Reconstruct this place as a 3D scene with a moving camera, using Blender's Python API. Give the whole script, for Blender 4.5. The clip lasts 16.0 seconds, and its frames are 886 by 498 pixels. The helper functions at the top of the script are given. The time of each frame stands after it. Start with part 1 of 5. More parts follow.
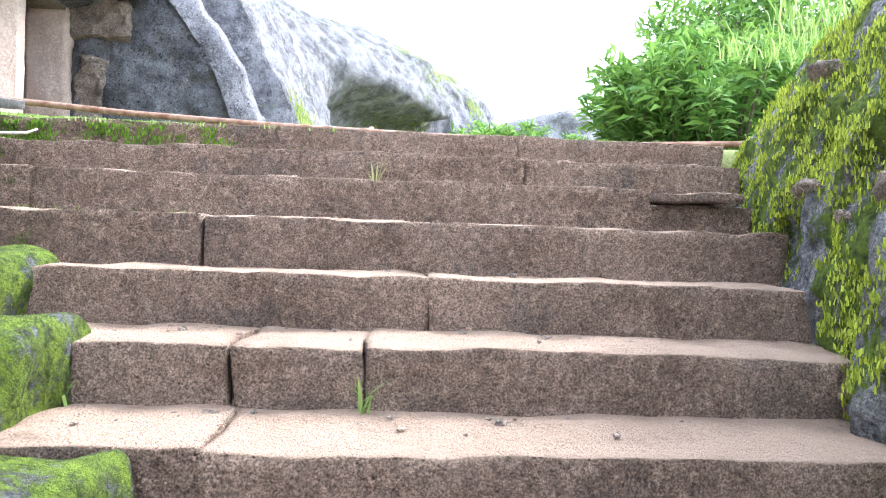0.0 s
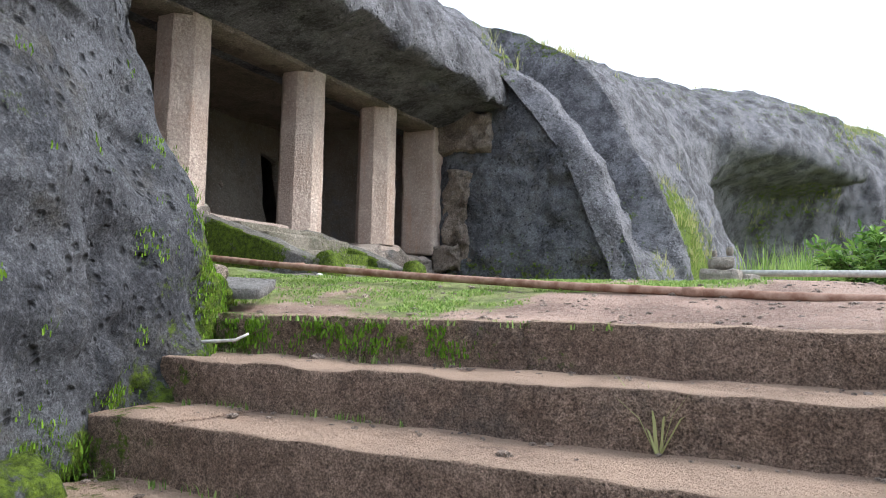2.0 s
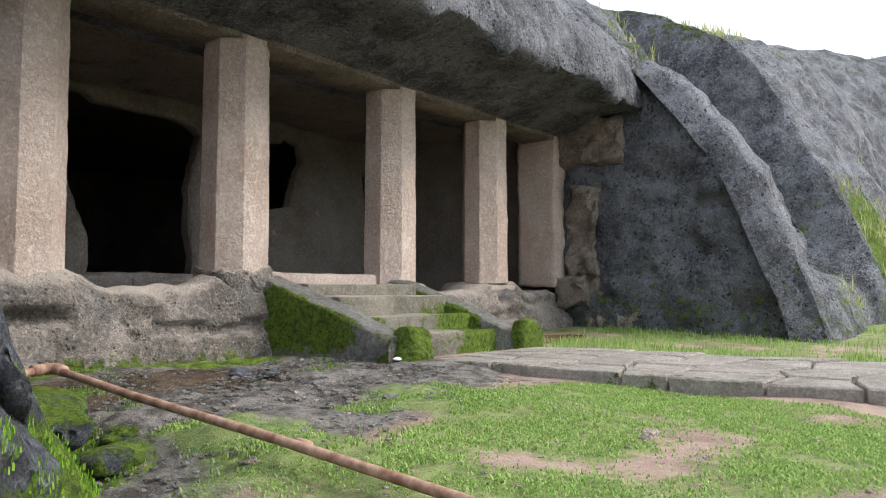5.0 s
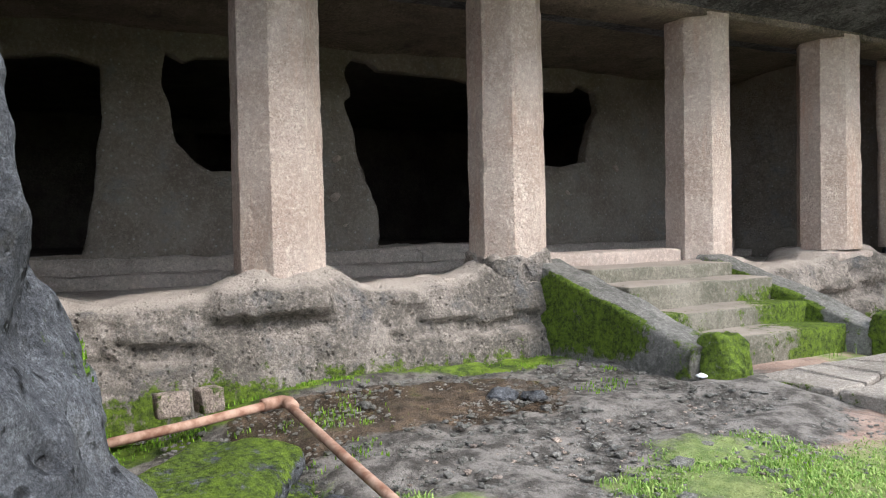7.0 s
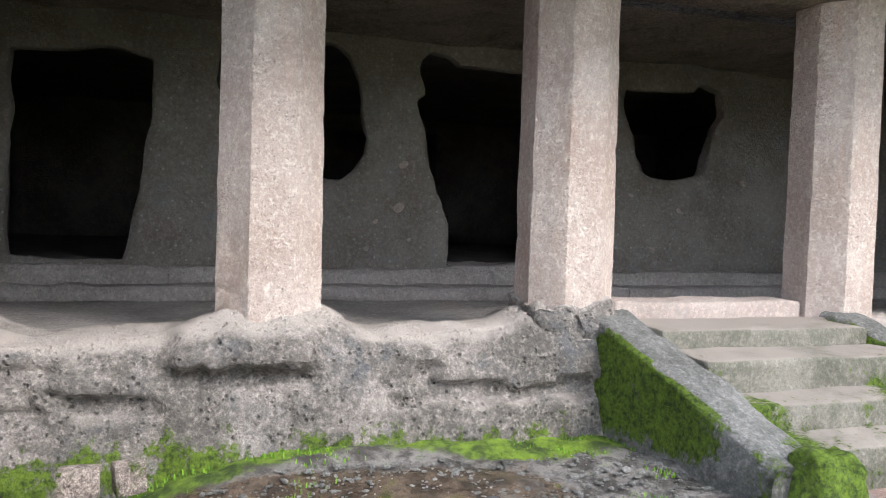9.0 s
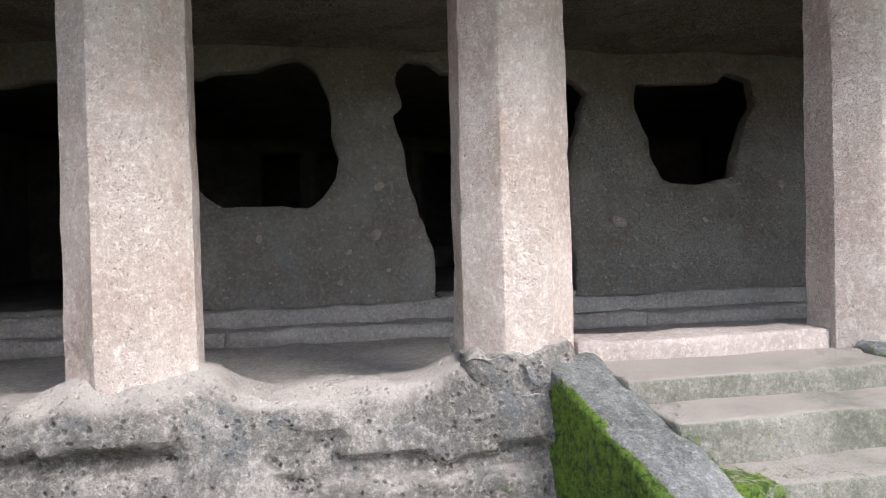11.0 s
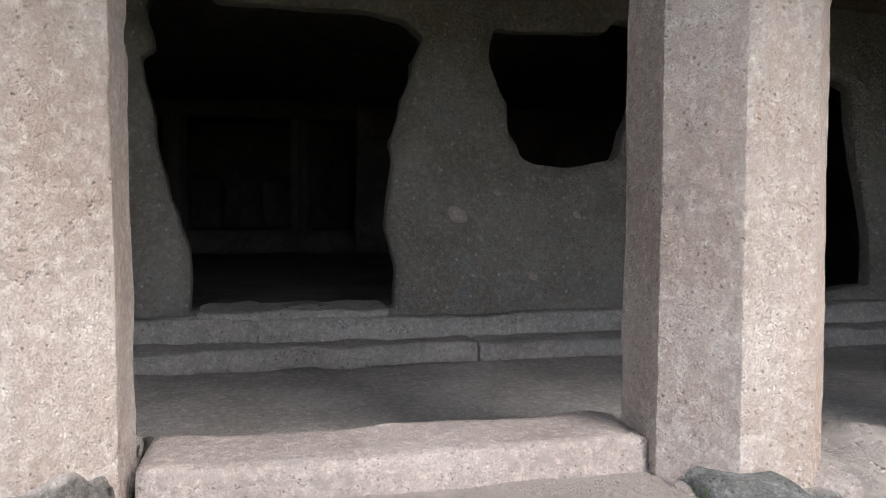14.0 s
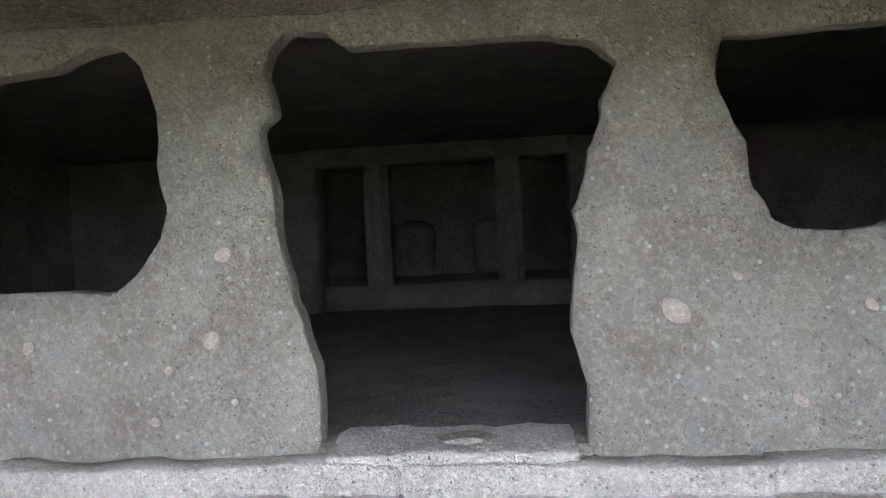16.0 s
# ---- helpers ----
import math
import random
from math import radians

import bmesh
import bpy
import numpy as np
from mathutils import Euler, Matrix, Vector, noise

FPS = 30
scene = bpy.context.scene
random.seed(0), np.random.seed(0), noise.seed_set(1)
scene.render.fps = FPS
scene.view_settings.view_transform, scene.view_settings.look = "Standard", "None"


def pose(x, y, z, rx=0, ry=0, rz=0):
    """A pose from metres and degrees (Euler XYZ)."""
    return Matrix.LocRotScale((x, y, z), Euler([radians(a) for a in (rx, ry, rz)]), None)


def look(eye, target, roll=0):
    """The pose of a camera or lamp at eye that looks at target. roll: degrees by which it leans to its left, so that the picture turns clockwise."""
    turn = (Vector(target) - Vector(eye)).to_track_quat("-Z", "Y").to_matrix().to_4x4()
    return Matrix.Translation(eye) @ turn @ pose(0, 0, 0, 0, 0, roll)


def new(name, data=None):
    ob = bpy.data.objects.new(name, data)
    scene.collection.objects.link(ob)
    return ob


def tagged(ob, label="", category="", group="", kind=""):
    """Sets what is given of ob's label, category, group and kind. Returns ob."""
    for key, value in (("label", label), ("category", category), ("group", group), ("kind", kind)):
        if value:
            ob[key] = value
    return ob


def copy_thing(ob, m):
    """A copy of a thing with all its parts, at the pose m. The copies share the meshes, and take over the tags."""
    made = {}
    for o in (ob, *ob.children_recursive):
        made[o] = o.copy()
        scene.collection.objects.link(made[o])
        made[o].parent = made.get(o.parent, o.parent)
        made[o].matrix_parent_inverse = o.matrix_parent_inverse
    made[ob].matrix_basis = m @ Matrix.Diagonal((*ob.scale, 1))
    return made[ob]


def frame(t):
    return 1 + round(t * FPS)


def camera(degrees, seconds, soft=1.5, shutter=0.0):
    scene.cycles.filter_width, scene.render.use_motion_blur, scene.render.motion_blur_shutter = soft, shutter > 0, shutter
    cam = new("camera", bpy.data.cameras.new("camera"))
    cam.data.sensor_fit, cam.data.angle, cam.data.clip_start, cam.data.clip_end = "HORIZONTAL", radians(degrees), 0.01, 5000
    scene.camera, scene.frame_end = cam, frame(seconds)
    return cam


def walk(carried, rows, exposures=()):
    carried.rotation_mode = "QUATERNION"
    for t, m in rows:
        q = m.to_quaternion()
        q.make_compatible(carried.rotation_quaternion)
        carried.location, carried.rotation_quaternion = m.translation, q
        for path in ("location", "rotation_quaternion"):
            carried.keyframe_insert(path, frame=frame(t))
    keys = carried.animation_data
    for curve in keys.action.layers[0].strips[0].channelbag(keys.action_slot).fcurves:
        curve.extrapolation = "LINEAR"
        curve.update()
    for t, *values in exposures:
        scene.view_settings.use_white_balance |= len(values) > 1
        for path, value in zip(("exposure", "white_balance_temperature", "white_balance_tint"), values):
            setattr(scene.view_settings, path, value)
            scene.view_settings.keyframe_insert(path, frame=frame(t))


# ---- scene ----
cam = camera(62.2, 16.0, soft=1.0)
PATH = [
    (0, (0.101, 0.151, 1.513), (0.208, 2.148, 1.507), 1.9),
    (0.5, (0.162, 0.654, 1.767), (0.011, 2.647, 1.714), 1.1),
    (1, (0.373, 1.016, 1.878), (0.087, 2.996, 1.877), 0.1),
    (1.5, (0.438, 1.396, 1.972), (-0.25, 3.272, 2.052), 1.1),
    (2, (0.379, 1.822, 2.25), (-0.54, 3.591, 2.409), 1.2),
    (2.5, (0.382, 2.156, 2.397), (-0.67, 3.842, 2.625), 0.9),
    (3, (0.193, 2.455, 2.495), (-0.966, 4.066, 2.74), 1.6),
    (3.5, (0.099, 2.663, 2.703), (-0.992, 4.329, 2.884), 0.5),
    (4, (-0.017, 3.004, 2.895), (-1.159, 4.638, 3.061), 0.1),
    (6.5, (-0.866, 4.506, 3.535), (-2.429, 5.753, 3.487), -0.5),
    (7, (-1.051, 4.737, 3.658), (-2.828, 5.654, 3.608), -1.2),
    (7.5, (-1.252, 5.008, 3.835), (-3.139, 5.662, 3.727), -2.1),
    (8, (-1.376, 5.346, 3.855), (-3.269, 5.981, 3.732), -2.4),
    (8.5, (-1.556, 5.712, 3.925), (-3.458, 6.324, 3.825), -3.0),
    (9, (-1.825, 5.997, 3.992), (-3.744, 6.556, 3.913), 1.7),
    (11.5, (-2.734, 7.535, 4.062), (-4.704, 7.877, 4.038), -2.1),
    (12, (-2.981, 7.922, 4.043), (-4.944, 8.306, 4.01), -1.7),
    (12.5, (-3.268, 8.379, 4.083), (-5.179, 8.968, 4.027), 2.7),
    (13, (-3.633, 8.806, 4.145), (-5.548, 9.38, 4.075), 1.0),
    (13.5, (-3.996, 9.018, 4.188), (-5.937, 9.491, 4.094), 0.4),
    (14, (-4.358, 9.203, 4.206), (-6.311, 9.623, 4.11), 0.1),
    (14.5, (-4.833, 9.375, 4.252), (-6.828, 9.505, 4.231), -0.2),
    (15, (-5.346, 9.573, 4.44), (-7.345, 9.579, 4.379), -0.4),
    (15.5, (-5.682, 9.686, 4.558), (-7.682, 9.654, 4.538), -2.2),
    (16, (-5.956, 9.734, 4.669), (-7.944, 9.518, 4.637), -2.7),
]
EXPOSURES = [(0.0, 2.4, 6000, 10), (0.7, 1.75, 6100, 10), (1.5, 1.15, 6200, 10), (2.5, 0.83, 6350, 9), (4.0, 0.78, 6500, 8), (6.5, 1.1, 6350, 8), (9.0, 1.5, 6000, 9), (11.5, 1.6, 5900, 9), (12.5, 1.62, 5900, 9), (13.5, 1.47, 5850, 9), (14.0, 1.3, 6000, 9), (14.5, 1.1, 5800, 8), (15.0, 1.5, 5800, 8), (15.5, 3.0, 5850, 8), (16.0, 3.85, 5800, 8)]
walk(cam, [(t, look(eye, target, roll)) for t, eye, target, roll in PATH], EXPOSURES)

# ---- sky and light: bright hazy overcast ----
world = bpy.data.worlds.new("sky")
scene.world = world
world.use_nodes = True
wn, wl = world.node_tree.nodes, world.node_tree.links
sky = wn.new("ShaderNodeTexSky")
sky.sky_type = 'NISHITA'
sky.sun_disc = False
sky.sun_elevation, sky.sun_rotation = radians(41), radians(60)
sky.air_density, sky.dust_density, sky.ozone_density = 1.0, 4.0, 1.0
haze = wn.new("ShaderNodeMixRGB")
haze.inputs[0].default_value = 0.75
haze.inputs[2].default_value = (8.6, 9.4, 10.6, 1)
wl.new(sky.outputs[0], haze.inputs[1])
wl.new(haze.outputs[0], wn["Background"].inputs[0])
wn["Background"].inputs[1].default_value = 0.15
sun = new("sun", bpy.data.lights.new("sun", 'SUN'))
sun.data.energy, sun.data.angle, sun.data.color = 2.2, radians(24), (1.0, 0.965, 0.92)
sun.matrix_world = look((8.5, 5.0, 8.6), (0, 0, 0))

# ---- numeric noise ----
def hash3(i, j, k, seed):
    n = (i * 374761393 + j * 668265263 + k * 2147483647 + seed * 1274126177) & 0xFFFFFFFF
    n = ((n ^ (n >> 13)) * 1274126177) & 0xFFFFFFFF
    n = ((n ^ (n >> 16)) * 2246822519) & 0xFFFFFFFF
    return ((n ^ (n >> 15)) & 0xFFFF) / 65535.0


def vnoise(p, scale=1.0, seed=0):
    """Value noise from -1 to 1 at the points p (n x 3)."""
    q = np.asarray(p, float) * scale + 1000.0
    i = np.floor(q).astype(np.int64)
    f = q - i
    f = f * f * (3 - 2 * f)
    out = 0
    for a in (0, 1):
        for b in (0, 1):
            for c in (0, 1):
                w = (f[:, 0] if a else 1 - f[:, 0]) * (f[:, 1] if b else 1 - f[:, 1]) * (f[:, 2] if c else 1 - f[:, 2])
                out = out + w * hash3(i[:, 0] + a, i[:, 1] + b, i[:, 2] + c, seed)
    return out * 2 - 1


def fbm(p, scale=1.0, octaves=4, seed=0, gain=0.5):
    out, amp = 0, 1.0
    for o in range(octaves):
        out = out + amp * vnoise(p, scale * 2.03 ** o, seed + o)
        amp *= gain
    return out


def smooth(a, b, v):
    t = np.clip((v - a) / (b - a), 0, 1)
    return t * t * (3 - 2 * t)


# ---- materials ----
def ramp_mix(nt, fac, a, b):
    m = nt.nodes.new("ShaderNodeMixRGB")
    for sock, val in ((m.inputs[0], fac), (m.inputs[1], a), (m.inputs[2], b)):
        if isinstance(val, (tuple, list)):
            sock.default_value = (*val, 1)
        elif isinstance(val, (int, float)):
            sock.default_value = val
        else:
            nt.links.new(val, sock)
    return m.outputs[0]


def spread(nt, value, lo, hi):
    m = nt.nodes.new("ShaderNodeMapRange")
    m.interpolation_type = 'SMOOTHSTEP'
    nt.links.new(value, m.inputs[0])
    m.inputs[1].default_value, m.inputs[2].default_value = lo, hi
    return m.outputs[0]


def calc(nt, op, a, b):
    m = nt.nodes.new("ShaderNodeMath")
    m.operation = op
    for sock, val in ((m.inputs[0], a), (m.inputs[1], b)):
        if isinstance(val, (int, float)):
            sock.default_value = val
        else:
            nt.links.new(val, sock)
    return m.outputs[0]


def grain(nt, scale, detail=6.0, rough=0.6, stretch=None):
    tc = nt.nodes.new("ShaderNodeNewGeometry").outputs["Position"]
    if stretch:
        mp = nt.nodes.new("ShaderNodeMapping")
        mp.inputs["Scale"].default_value = stretch
        nt.links.new(tc, mp.inputs["Vector"])
        tc = mp.outputs[0]
    n = nt.nodes.new("ShaderNodeTexNoise")
    n.inputs["Scale"].default_value, n.inputs["Detail"].default_value, n.inputs["Roughness"].default_value = scale, detail, rough
    nt.links.new(tc, n.inputs["Vector"])
    return n.outputs["Fac"]


def pits(nt, scale):
    tc = nt.nodes.new("ShaderNodeNewGeometry").outputs["Position"]
    n = nt.nodes.new("ShaderNodeTexVoronoi")
    n.inputs["Scale"].default_value = scale
    nt.links.new(tc, n.inputs["Vector"])
    return n.outputs["Distance"]


def attr(nt, name):
    a = nt.nodes.new("ShaderNodeAttribute")
    a.attribute_name = name
    return a.outputs["Fac"]


def start(name, rough=0.9):
    m = bpy.data.materials.new(name)
    m.use_nodes = True
    b = m.node_tree.nodes["Principled BSDF"]
    b.inputs["Roughness"].default_value = rough
    b.inputs["Specular IOR Level"].default_value = 0.25
    return m, m.node_tree, b


def bump(nt, b, height, dist, strength=1.0, below=None):
    n = nt.nodes.new("ShaderNodeBump")
    n.inputs["Distance"].default_value, n.inputs["Strength"].default_value = dist, strength
    nt.links.new(height, n.inputs["Height"])
    if below is not None:
        nt.links.new(below, n.inputs["Normal"])
    nt.links.new(n.outputs[0], b.inputs["Normal"])
    return n.outputs[0]


MOSS_A, MOSS_B = (0.035, 0.055, 0.012), (0.17, 0.245, 0.025)


def stone(name, dark, light, stain, pit=28.0, pit_depth=0.012, streak=None, dust_skylight=None, speck=None, rough=0.92, contrast=(0.35, 0.68), grit=0.7, pit_cover=0.5, pit_dark=0.5, sandy=0.9):
    """Weathered rock: two-scale colour, stains, open pits, and moss where the mesh carries it."""
    m, nt, b = start(name, rough)
    big = grain(nt, 1.5, 10, 0.74)
    fine = grain(nt, 24.0, 8, 0.7)
    col = ramp_mix(nt, spread(nt, big, *contrast), dark, light)
    col = ramp_mix(nt, calc(nt, 'MULTIPLY', spread(nt, fine, 0.45, 0.75), 0.45), col, tuple(min(1, c * 1.7) for c in light))
    st = grain(nt, 2.6, 10, 0.75, streak)
    col = ramp_mix(nt, calc(nt, 'MULTIPLY', spread(nt, st, 0.5, 0.72), 0.75), col, stain)
    hole = pits(nt, pit)
    gate = spread(nt, grain(nt, pit * 0.55, 3), pit_cover, pit_cover + 0.1)
    holes = calc(nt, 'MULTIPLY', calc(nt, 'SUBTRACT', 1.0, spread(nt, hole, 0.12, 0.36)), gate)
    col = ramp_mix(nt, calc(nt, 'MULTIPLY', holes, pit_dark), col, tuple(c * 0.4 for c in dark))
    gritty = nt.nodes.new("ShaderNodeMixRGB")
    gritty.blend_type = 'MULTIPLY'
    gritty.inputs[0].default_value = grit
    nt.links.new(col, gritty.inputs[1])
    nt.links.new(ramp_mix(nt, spread(nt, grain(nt, 55.0, 6, 0.85), 0.36, 0.62), (0.30, 0.29, 0.29), (1.5, 1.5, 1.5)), gritty.inputs[2])
    col = gritty.outputs[0]
    sand = nt.nodes.new("ShaderNodeMixRGB")
    sand.blend_type = 'MULTIPLY'
    sand.inputs[0].default_value = min(1.0, grit * sandy)
    nt.links.new(col, sand.inputs[1])
    nt.links.new(ramp_mix(nt, spread(nt, grain(nt, 150.0, 3, 0.8), 0.36, 0.64), (0.35, 0.33, 0.32), (1.55, 1.55, 1.55)), sand.inputs[2])
    col = sand.outputs[0]
    if speck:
        sp = calc(nt, 'SUBTRACT', 1.0, spread(nt, pits(nt, 9.0), 0.08, 0.16))
        col = ramp_mix(nt, calc(nt, 'MULTIPLY', sp, 0.7), col, speck)
    # paler on upward faces: dust, with the skylight on treads painted in
    if dust_skylight:
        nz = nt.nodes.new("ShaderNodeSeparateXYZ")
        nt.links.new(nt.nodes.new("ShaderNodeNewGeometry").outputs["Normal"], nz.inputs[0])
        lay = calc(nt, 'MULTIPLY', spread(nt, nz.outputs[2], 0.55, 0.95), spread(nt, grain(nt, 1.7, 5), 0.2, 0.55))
        col = ramp_mix(nt, lay, col, dust_skylight)
    moss = calc(nt, 'ADD', attr(nt, "moss"), calc(nt, 'MULTIPLY', calc(nt, 'SUBTRACT', grain(nt, 7.0, 9, 0.78), 0.5), 2.6))
    cover = spread(nt, moss, 0.44, 0.66)
    cover = calc(nt, 'MULTIPLY', cover, spread(nt, attr(nt, "moss"), 0.02, 0.2))
    green = ramp_mix(nt, spread(nt, grain(nt, 22.0, 6, 0.8), 0.34, 0.64), MOSS_A, MOSS_B)
    nt.links.new(ramp_mix(nt, cover, col, green), b.inputs["Base Color"])
    n1 = bump(nt, b, grain(nt, 10.0, 10, 0.75), 0.09, 0.9)
    n1 = bump(nt, b, grain(nt, 34.0, 5, 0.7), 0.035, 0.8, n1)
    n2 = bump(nt, b, calc(nt, 'SUBTRACT', 1.0, holes), pit_depth * 2, 0.9, n1)
    bump(nt, b, calc(nt, 'MULTIPLY', cover, grain(nt, 60.0, 4, 0.8)), 0.03, 0.9, n2)
    return m


M_STEP = stone("step_stone", (0.20, 0.135, 0.10), (0.37, 0.262, 0.20), (0.135, 0.115, 0.10), 60, 0.008, dust_skylight=(0.47, 0.335, 0.25), grit=0.5, sandy=1.6, pit_cover=0.44, pit_dark=0.6)
M_BLACK = stone("dark_basalt", (0.05, 0.052, 0.06), (0.15, 0.155, 0.17), (0.10, 0.09, 0.07), 14, 0.035, pit_cover=0.44, pit_dark=0.8, grit=0.6, contrast=(0.36, 0.64))
M_BANK = stone("bank_stone", (0.11, 0.11, 0.12), (0.33, 0.325, 0.33), (0.24, 0.19, 0.155), 22, 0.02, grit=0.7)
M_CLIFF = stone("cliff_basalt", (0.06, 0.06, 0.067), (0.215, 0.215, 0.235), (0.05, 0.047, 0.044), 13, 0.06, pit_cover=0.46, pit_dark=0.6, streak=(0.35, 2.6, 0.35), grit=0.8, contrast=(0.36, 0.62))
M_PILLAR = stone("dressed_pillar_stone", (0.48, 0.36, 0.295), (0.66, 0.54, 0.465), (0.60, 0.37, 0.265), 44, 0.005, streak=(1, 1, 0.14), contrast=(0.3, 0.7), grit=0.16, sandy=0.7, pit_cover=0.52, pit_dark=0.45)
M_PLINTH = stone("rough_plinth_stone", (0.14, 0.122, 0.105), (0.35, 0.30, 0.262), (0.11, 0.115, 0.125), 20, 0.018, dust_skylight=(0.48, 0.41, 0.355), grit=0.4, sandy=0.6, contrast=(0.40, 0.62), pit_cover=0.46, pit_dark=0.7)
M_SILL = stone("worn_sill_stone", (0.42, 0.335, 0.29), (0.56, 0.46, 0.40), (0.40, 0.35, 0.31), 60, 0.003, grit=0.12)
M_ENTRY = stone("entry_step_stone", (0.15, 0.14, 0.105), (0.30, 0.27, 0.22), (0.12, 0.12, 0.085), 50, 0.004, dust_skylight=(0.40, 0.335, 0.285), grit=0.3, sandy=0.5)
M_RAMP = stone("ramp_stone", (0.13, 0.125, 0.11), (0.27, 0.255, 0.235), (0.09, 0.09, 0.08), 40, 0.006, grit=0.4, sandy=0.5)
M_WALL = stone("cave_wall_stone", (0.22, 0.185, 0.155), (0.34, 0.305, 0.265), (0.25, 0.26, 0.265), 34, 0.006, speck=(0.50, 0.50, 0.48), contrast=(0.3, 0.7), grit=0.1, sandy=0.2)
# paler than the wall stone: daylight on floor and ledges put into the colour
M_FLOOR_LIT = stone("lit_floor_stone", (0.40, 0.35, 0.31), (0.56, 0.50, 0.45), (0.36, 0.32, 0.29), 30, 0.006, grit=0.22, sandy=0.3)
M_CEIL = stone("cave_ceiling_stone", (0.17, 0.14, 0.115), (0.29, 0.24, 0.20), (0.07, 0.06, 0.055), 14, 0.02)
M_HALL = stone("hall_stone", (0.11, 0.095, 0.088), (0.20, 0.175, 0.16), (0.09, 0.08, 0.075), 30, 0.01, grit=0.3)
M_FLAG = stone("flagstone", (0.30, 0.26, 0.225), (0.46, 0.405, 0.355), (0.22, 0.20, 0.175), 40, 0.003, grit=0.3)
M_SLATE = stone("slate_slab", (0.22, 0.21, 0.205), (0.34, 0.325, 0.315), (0.20, 0.18, 0.16), 80, 0.002, grit=0.3)
M_RUBBLE = stone("rubble", (0.24, 0.19, 0.16), (0.46, 0.37, 0.31), (0.10, 0.10, 0.10), 30, 0.006)


def plain(name, a, b_, scale=20.0, rough=0.7, spec=0.3, translucent=0.0, random_tint=False):
    m, nt, b = start(name, rough)
    b.inputs["Specular IOR Level"].default_value = spec
    fac = spread(nt, grain(nt, scale, 4), 0.3, 0.7)
    if random_tint:
        fac = nt.nodes.new("ShaderNodeNewGeometry").outputs["Random Per Island"]
    col = ramp_mix(nt, fac, a, b_)
    nt.links.new(col, b.inputs["Base Color"])
    if translucent:
        tr = nt.nodes.new("ShaderNodeBsdfTranslucent")
        nt.links.new(col, tr.inputs[0])
        mx = nt.nodes.new("ShaderNodeMixShader")
        mx.inputs[0].default_value = translucent
        nt.links.new(b.outputs[0], mx.inputs[1])
        nt.links.new(tr.outputs[0], mx.inputs[2])
        nt.links.new(mx.outputs[0], nt.nodes["Material Output"].inputs[0])
    return m


M_GRASS = plain("grass_blade", (0.12, 0.235, 0.04), (0.36, 0.46, 0.14), rough=0.6, translucent=0.35, random_tint=True)
M_DRY = plain("dry_grass", (0.30, 0.33, 0.12), (0.45, 0.42, 0.20), rough=0.7, translucent=0.3, random_tint=True)
M_LEAF = plain("bush_leaf", (0.06, 0.15, 0.025), (0.24, 0.40, 0.08), rough=0.5, spec=0.35, translucent=0.3, random_tint=True)
M_MOSSBANK = plain("yellow_moss", (0.15, 0.20, 0.02), (0.48, 0.55, 0.07), rough=0.8, translucent=0.3, random_tint=True)
M_MOSSHAIR = plain("moss_tuft", (0.07, 0.15, 0.012), (0.22, 0.38, 0.03), rough=0.8, translucent=0.3, random_tint=True)
M_BARK = plain("bark", (0.09, 0.07, 0.05), (0.16, 0.13, 0.09), 30, 0.9)
M_RUST = plain("rusty_pipe", (0.17, 0.08, 0.05), (0.36, 0.23, 0.17), 14, 0.75)
M_PVC = plain("grey_white_pvc", (0.33, 0.31, 0.285), (0.50, 0.48, 0.44), 25, 0.5, 0.4)
M_WHITE = plain("white_scrap", (0.75, 0.75, 0.75), (0.85, 0.85, 0.85), 10, 0.5)
M_DEADLEAF = plain("dead_leaf", (0.22, 0.11, 0.05), (0.40, 0.26, 0.14), 10, 0.8, random_tint=True)


